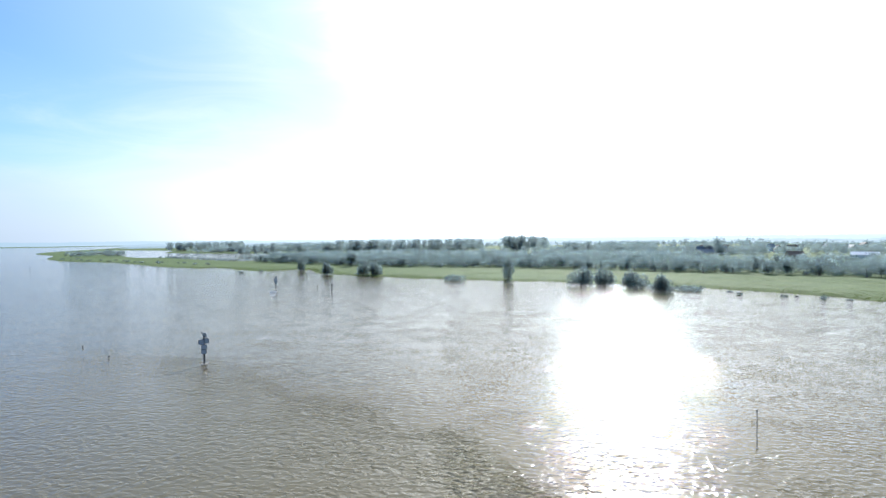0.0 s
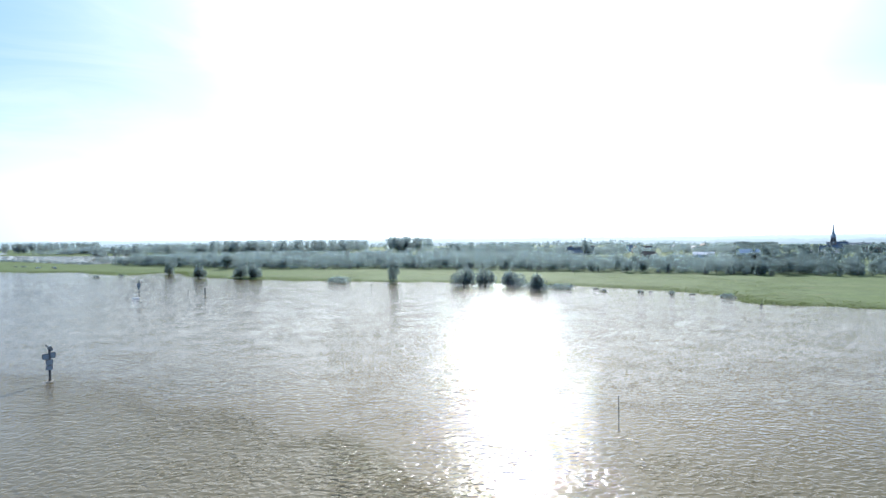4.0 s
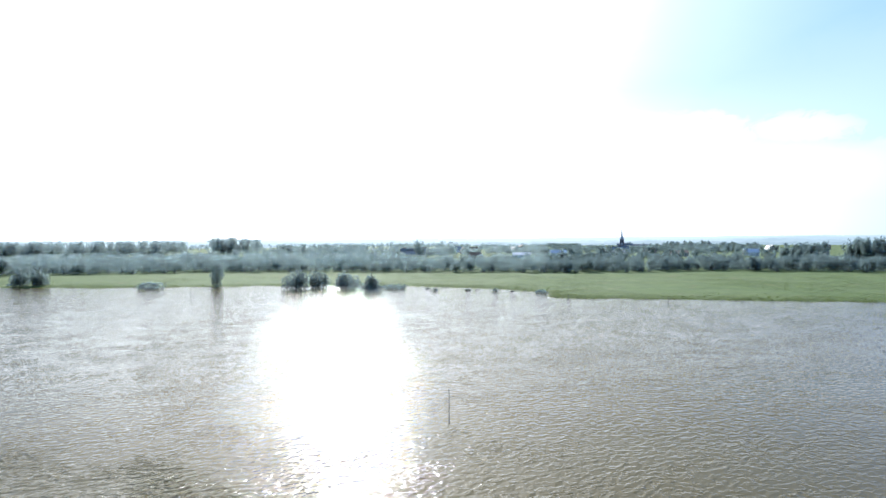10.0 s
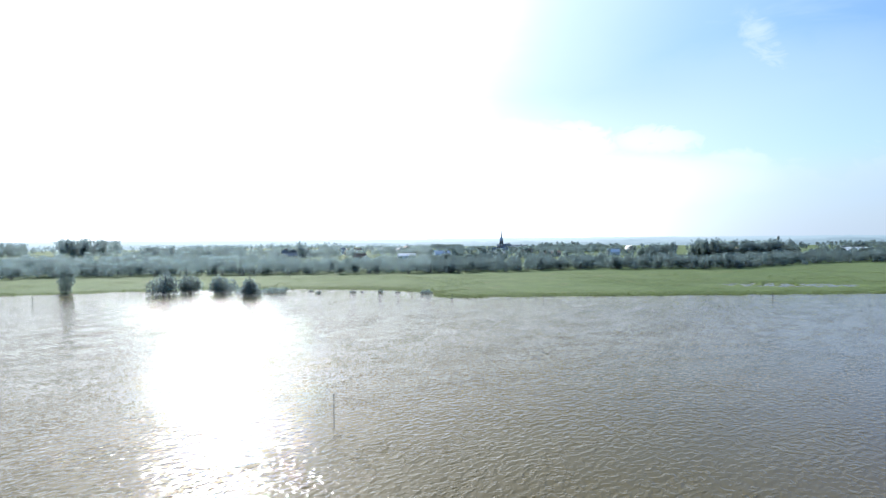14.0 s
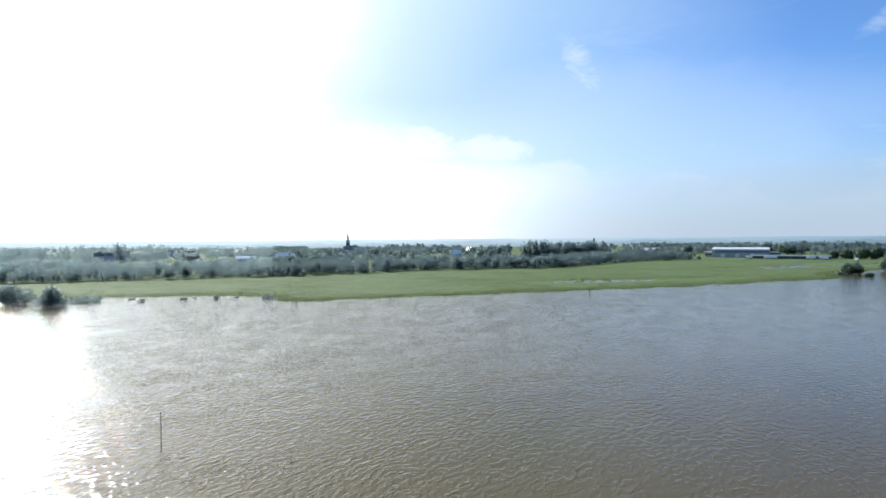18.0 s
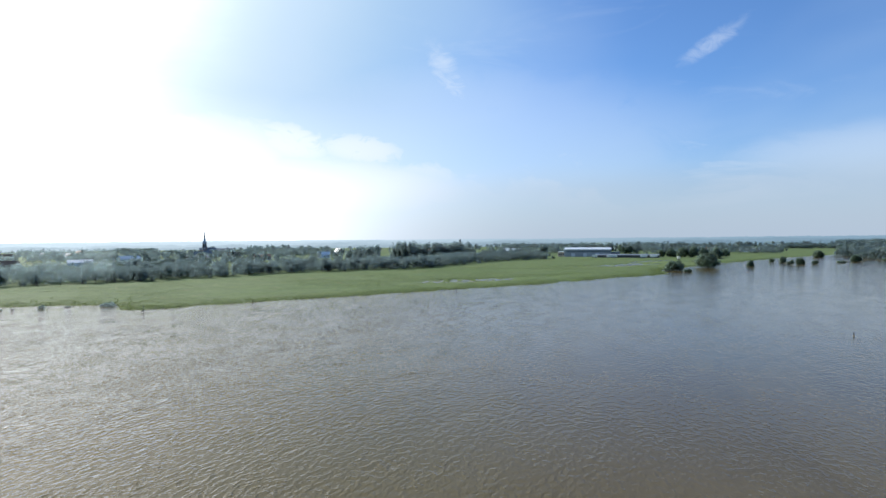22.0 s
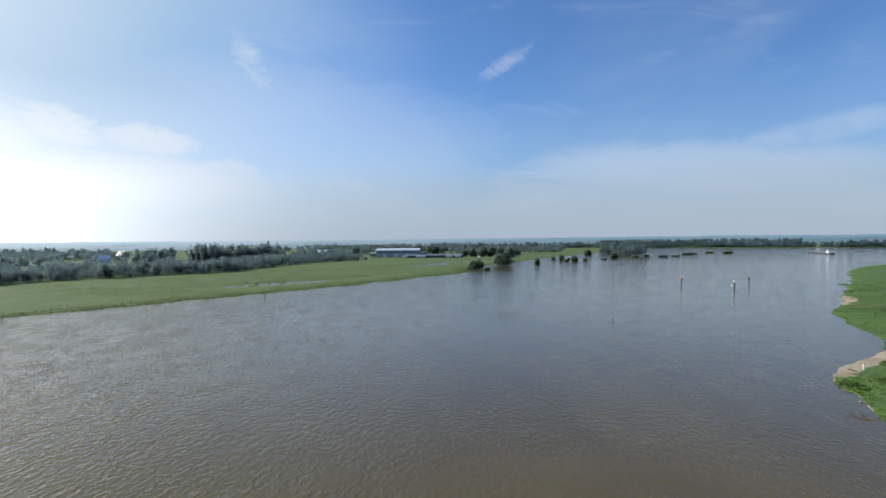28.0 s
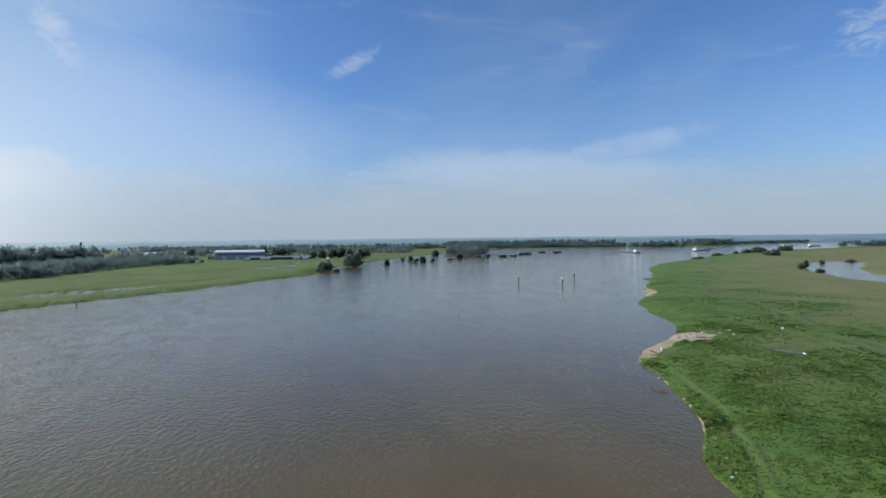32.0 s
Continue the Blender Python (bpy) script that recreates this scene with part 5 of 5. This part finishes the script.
pool(76, -96.5, 4.2, 1.0, 15)
ob = thing("feed_sack", 73.6, -96.9, ground_at(73.6, -96.9) + 0.1, "pale plastic sack lying at the edge of the pool", "sack")
bm = bmesh.new()
bmesh.ops.create_uvsphere(bm, u_segments=12, v_segments=8, radius=0.28, matrix=Matrix.Diagonal((1.1, 0.7, 0.6, 1)))
part("sack_body", bm, WHITE, ob)
part("tied_neck", tube([(0.27, 0, 0.03), (0.4, 0, 0.08)], [0.06, 0.1], 8), WHITE, ob)

# a fence across the meadow
line = DITCH
walked, spots = 0.0, []
for a, b in zip(line[:-1], line[1:]):
    spots.append((*a, math.degrees(math.atan2(*(b - a)[::-1]))))
fence = thing("fence", *line[0], ground_at(*line[0]), "low weathered wooden post fence across the meadow", "fence")
shift = Vector((*line[0], ground_at(*line[0])))
last = None
for x, y, turn in spots:
    foot = Vector((x, y, ground_at(x, y))) - shift
    p = part("post", boxed(-0.08, -0.08, -0.4, 0.08, 0.08, 1.1, bevel=0.02), WOOD, fence)
    p.location = foot
    if last is not None:
        for z in (0.55, 0.95):
            part("wire", tube([last + Vector((0, 0, z)), foot + Vector((0, 0, z))], [0.015, 0.015], 4), STEEL, fence)
    last = foot


def tufts(name, x, y, z, seed, high, wide, mat, label, blades=4):
    """Bent leaf blades in tufts on the ground, as one mesh."""
    r = np.random.RandomState(seed)
    k = len(x)
    a = r.uniform(0, 6.283, (k, blades))
    lean = r.uniform(0.3, 1.0, (k, blades))
    h = high[:, None] * r.uniform(0.6, 1.2, (k, blades))
    w = wide[:, None] * r.uniform(0.6, 1.2, (k, blades))
    cx, cy = x[:, None] + np.cos(a) * w * 0.3, y[:, None] + np.sin(a) * w * 0.3
    px, py = -np.sin(a) * w * 0.35, np.cos(a) * w * 0.35
    tip = np.stack([cx + np.cos(a) * lean * w, cy + np.sin(a) * lean * w, z[:, None] + h], -1)
    mid = np.stack([cx + np.cos(a) * lean * w * 0.5, cy + np.sin(a) * lean * w * 0.5, z[:, None] + h * 0.75], -1)
    side = np.stack([px, py, np.zeros_like(px)], -1)
    low = np.stack([cx, cy, z[:, None] - 0.08 + 0 * a], -1)
    q = np.stack([low - side * 0.6, mid - side, tip, mid + side], -2).reshape(-1, 3)
    # the blades shade softly, as the turf that they stand in
    tilt = np.stack([np.cos(a) * 0.35, np.sin(a) * 0.35, np.ones_like(a)], -1)
    tilt /= np.linalg.norm(tilt, axis=-1)[..., None]
    me = raw_mesh(name, q, np.arange(len(q)).reshape(-1, 4), mat, np.repeat(tilt[:, :, None, :], 4, 2).reshape(-1, 3))
    return tagged(new(name, me), label, "grass", kind="stuff")


def lattice(x, y, size, seed):
    """Smooth random field of 0 to 1 from a lattice of random values."""
    table = np.random.RandomState(seed).uniform(size=(256, 256))
    u, v = x / size, y / size
    i, j = np.floor(u).astype(int), np.floor(v).astype(int)
    fu, fv = u - i, v - j
    fu, fv = fu * fu * (3 - 2 * fu), fv * fv * (3 - 2 * fv)
    at = lambda p, q: table[p % 256, q % 256]
    return (at(i, j) * (1 - fu) + at(i + 1, j) * fu) * (1 - fv) + (at(i, j + 1) * (1 - fu) + at(i + 1, j + 1) * fu) * fv


def cover_bank():
    r = np.random.RandomState(51)
    d = 42 * np.power(420 / 42, r.uniform(0, 1, 190000))
    az = np.radians(r.uniform(124, 156, len(d)))
    x, y = d * np.sin(az), d * np.cos(az)
    h, sand, worn, lush, rut = land(x, y)
    keep = (h > 0.03) & (sand < 0.3) & (rut < 0.5) & (y < -20)
    clump = 2.2 * (0.45 * lattice(x, y, 9, 52) + 0.35 * lattice(x + 0.4 * y, y, 3.1, 53) + 0.3 * lattice(x, y, 1.2, 59) - 0.52)
    thick = keep & (r.uniform(size=len(d)) < 0.6 * np.clip(1.35 - d / 300, 0, 1) * (0.3 + 0.7 * lush) * np.clip(0.55 + 0.5 * clump, 0.08, 1))
    grow = np.clip(0.75 + 0.5 * clump, 0.35, 1.5) * (0.45 + 0.55 * lush) * (1 - 0.5 * worn)
    thick &= r.uniform(size=len(d)) > worn * 0.7
    n = np.flatnonzero(thick)[:75000]
    tall = n[clump[n] > 0.5]
    rest = n[clump[n] <= 0.5]
    tufts("meadow_grass", x[rest], y[rest], h[rest], 54, 0.12 * grow[rest] * (1 + d[rest] / 600), 0.4 * grow[rest] * (1 + d[rest] / 300), WEED, "rough green meadow grass and weeds on the near bank", 3)
    tufts("nettle_clumps", x[tall], y[tall], h[tall], 55, 0.22 * grow[tall], 0.42 * grow[tall], WEED_DARK, "dark green nettle and thistle clumps on the bank", 4)
    # reeds and rough grass along the far shore
    line = smooth(FAR_SHORE, steps=60)
    pick = line[r.randint(0, len(line), 26000)]
    x, y = pick[:, 0] + r.normal(size=len(pick)) * 6, pick[:, 1] + r.normal(size=len(pick)) * 6
    h = land(x, y)[0]
    n = np.flatnonzero((h > -0.05) & (h < 0.75) & (np.hypot(x, y) < 900))
    tufts("shore_reeds", x[n], y[n], h[n], 56, r.uniform(0.08, 0.3, len(n)), r.uniform(0.5, 1.1, len(n)), REED, "uneven fringe of reeds and rough grass on the far shore", 3)
    # taller tussocks over the far meadow
    az, d = np.radians(r.uniform(-20, 98, 40000)), r.uniform(225, 520, 40000)
    x, y = d * np.sin(az), d * np.cos(az)
    h = land(x, y)[0]
    n = np.flatnonzero((h > 0.45) & (lattice(x, y, 25, 57) + 0.5 * lattice(x, y, 6, 60) > 0.75))
    tufts("meadow_tussocks", x[n], y[n], h[n], 58, r.uniform(0.04, 0.12, len(n)), r.uniform(0.6, 1.3, len(n)), REED, "pale tussocks scattered over the far meadow", 3)


WEED_DARK = foliage("nettles", (0.075, 0.15, 0.034), (0.11, 0.195, 0.044), (0.15, 0.135, 0.05), 0.0, (0.16, 0.26, 0.07), 0.35)
cover_bank()


# ---- distance: flat glowing woods behind all else, haze painted into their colour ----
def build_distance():
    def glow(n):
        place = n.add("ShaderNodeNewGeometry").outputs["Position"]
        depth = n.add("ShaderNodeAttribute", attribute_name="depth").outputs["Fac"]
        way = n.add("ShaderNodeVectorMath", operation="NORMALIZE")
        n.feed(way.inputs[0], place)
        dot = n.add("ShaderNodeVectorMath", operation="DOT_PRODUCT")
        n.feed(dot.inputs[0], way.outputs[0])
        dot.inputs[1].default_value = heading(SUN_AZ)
        # sunlit haze put into the glow colour: brighter towards the sun
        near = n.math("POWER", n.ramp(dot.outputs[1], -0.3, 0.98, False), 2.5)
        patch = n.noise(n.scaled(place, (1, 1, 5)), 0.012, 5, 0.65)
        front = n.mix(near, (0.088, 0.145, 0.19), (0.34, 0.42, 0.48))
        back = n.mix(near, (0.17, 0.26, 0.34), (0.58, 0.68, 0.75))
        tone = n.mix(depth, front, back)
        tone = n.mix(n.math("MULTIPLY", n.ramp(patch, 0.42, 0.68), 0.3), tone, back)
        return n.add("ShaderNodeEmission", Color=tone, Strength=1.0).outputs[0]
    mat = material("glowing_haze_woods", glow)
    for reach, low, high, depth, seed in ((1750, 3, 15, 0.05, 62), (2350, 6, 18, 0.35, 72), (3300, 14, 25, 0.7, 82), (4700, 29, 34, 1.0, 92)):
        bearing = np.arange(-75, 175, 0.1)
        if reach < 4000:
            bearing = bearing[(bearing > -32) & (bearing < (137 if reach < 2000 else 165))]
        if reach < 2000:
            bearing = bearing[(bearing > -16)]
        az = np.radians(bearing)
        x, y = reach * np.sin(az), reach * np.cos(az)
        u = az * reach
        top = 0.5 + 0.5 * np.clip(waves(u, u * 0, 700, seed) * 0.8 + 0.5 * waves(u, u * 0, 150, seed + 1), -1, 1)
        top = low + (high - low) * top + 1.2 * waves(u, u * 0, 28, seed + 2) + 0.8 * waves(u, u * 0, 11, seed + 3)
        top = top * np.minimum(1, np.minimum(bearing - bearing[0], bearing[-1] - bearing) / 3 + 0.05)
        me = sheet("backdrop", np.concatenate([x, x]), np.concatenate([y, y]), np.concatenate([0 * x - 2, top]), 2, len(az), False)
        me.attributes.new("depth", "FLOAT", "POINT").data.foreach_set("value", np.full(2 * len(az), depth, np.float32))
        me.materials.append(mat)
        tagged(new("backdrop", me), "flat glowing strip of distant woods with haze in its colour", "backdrop", kind="structure")


build_distance()
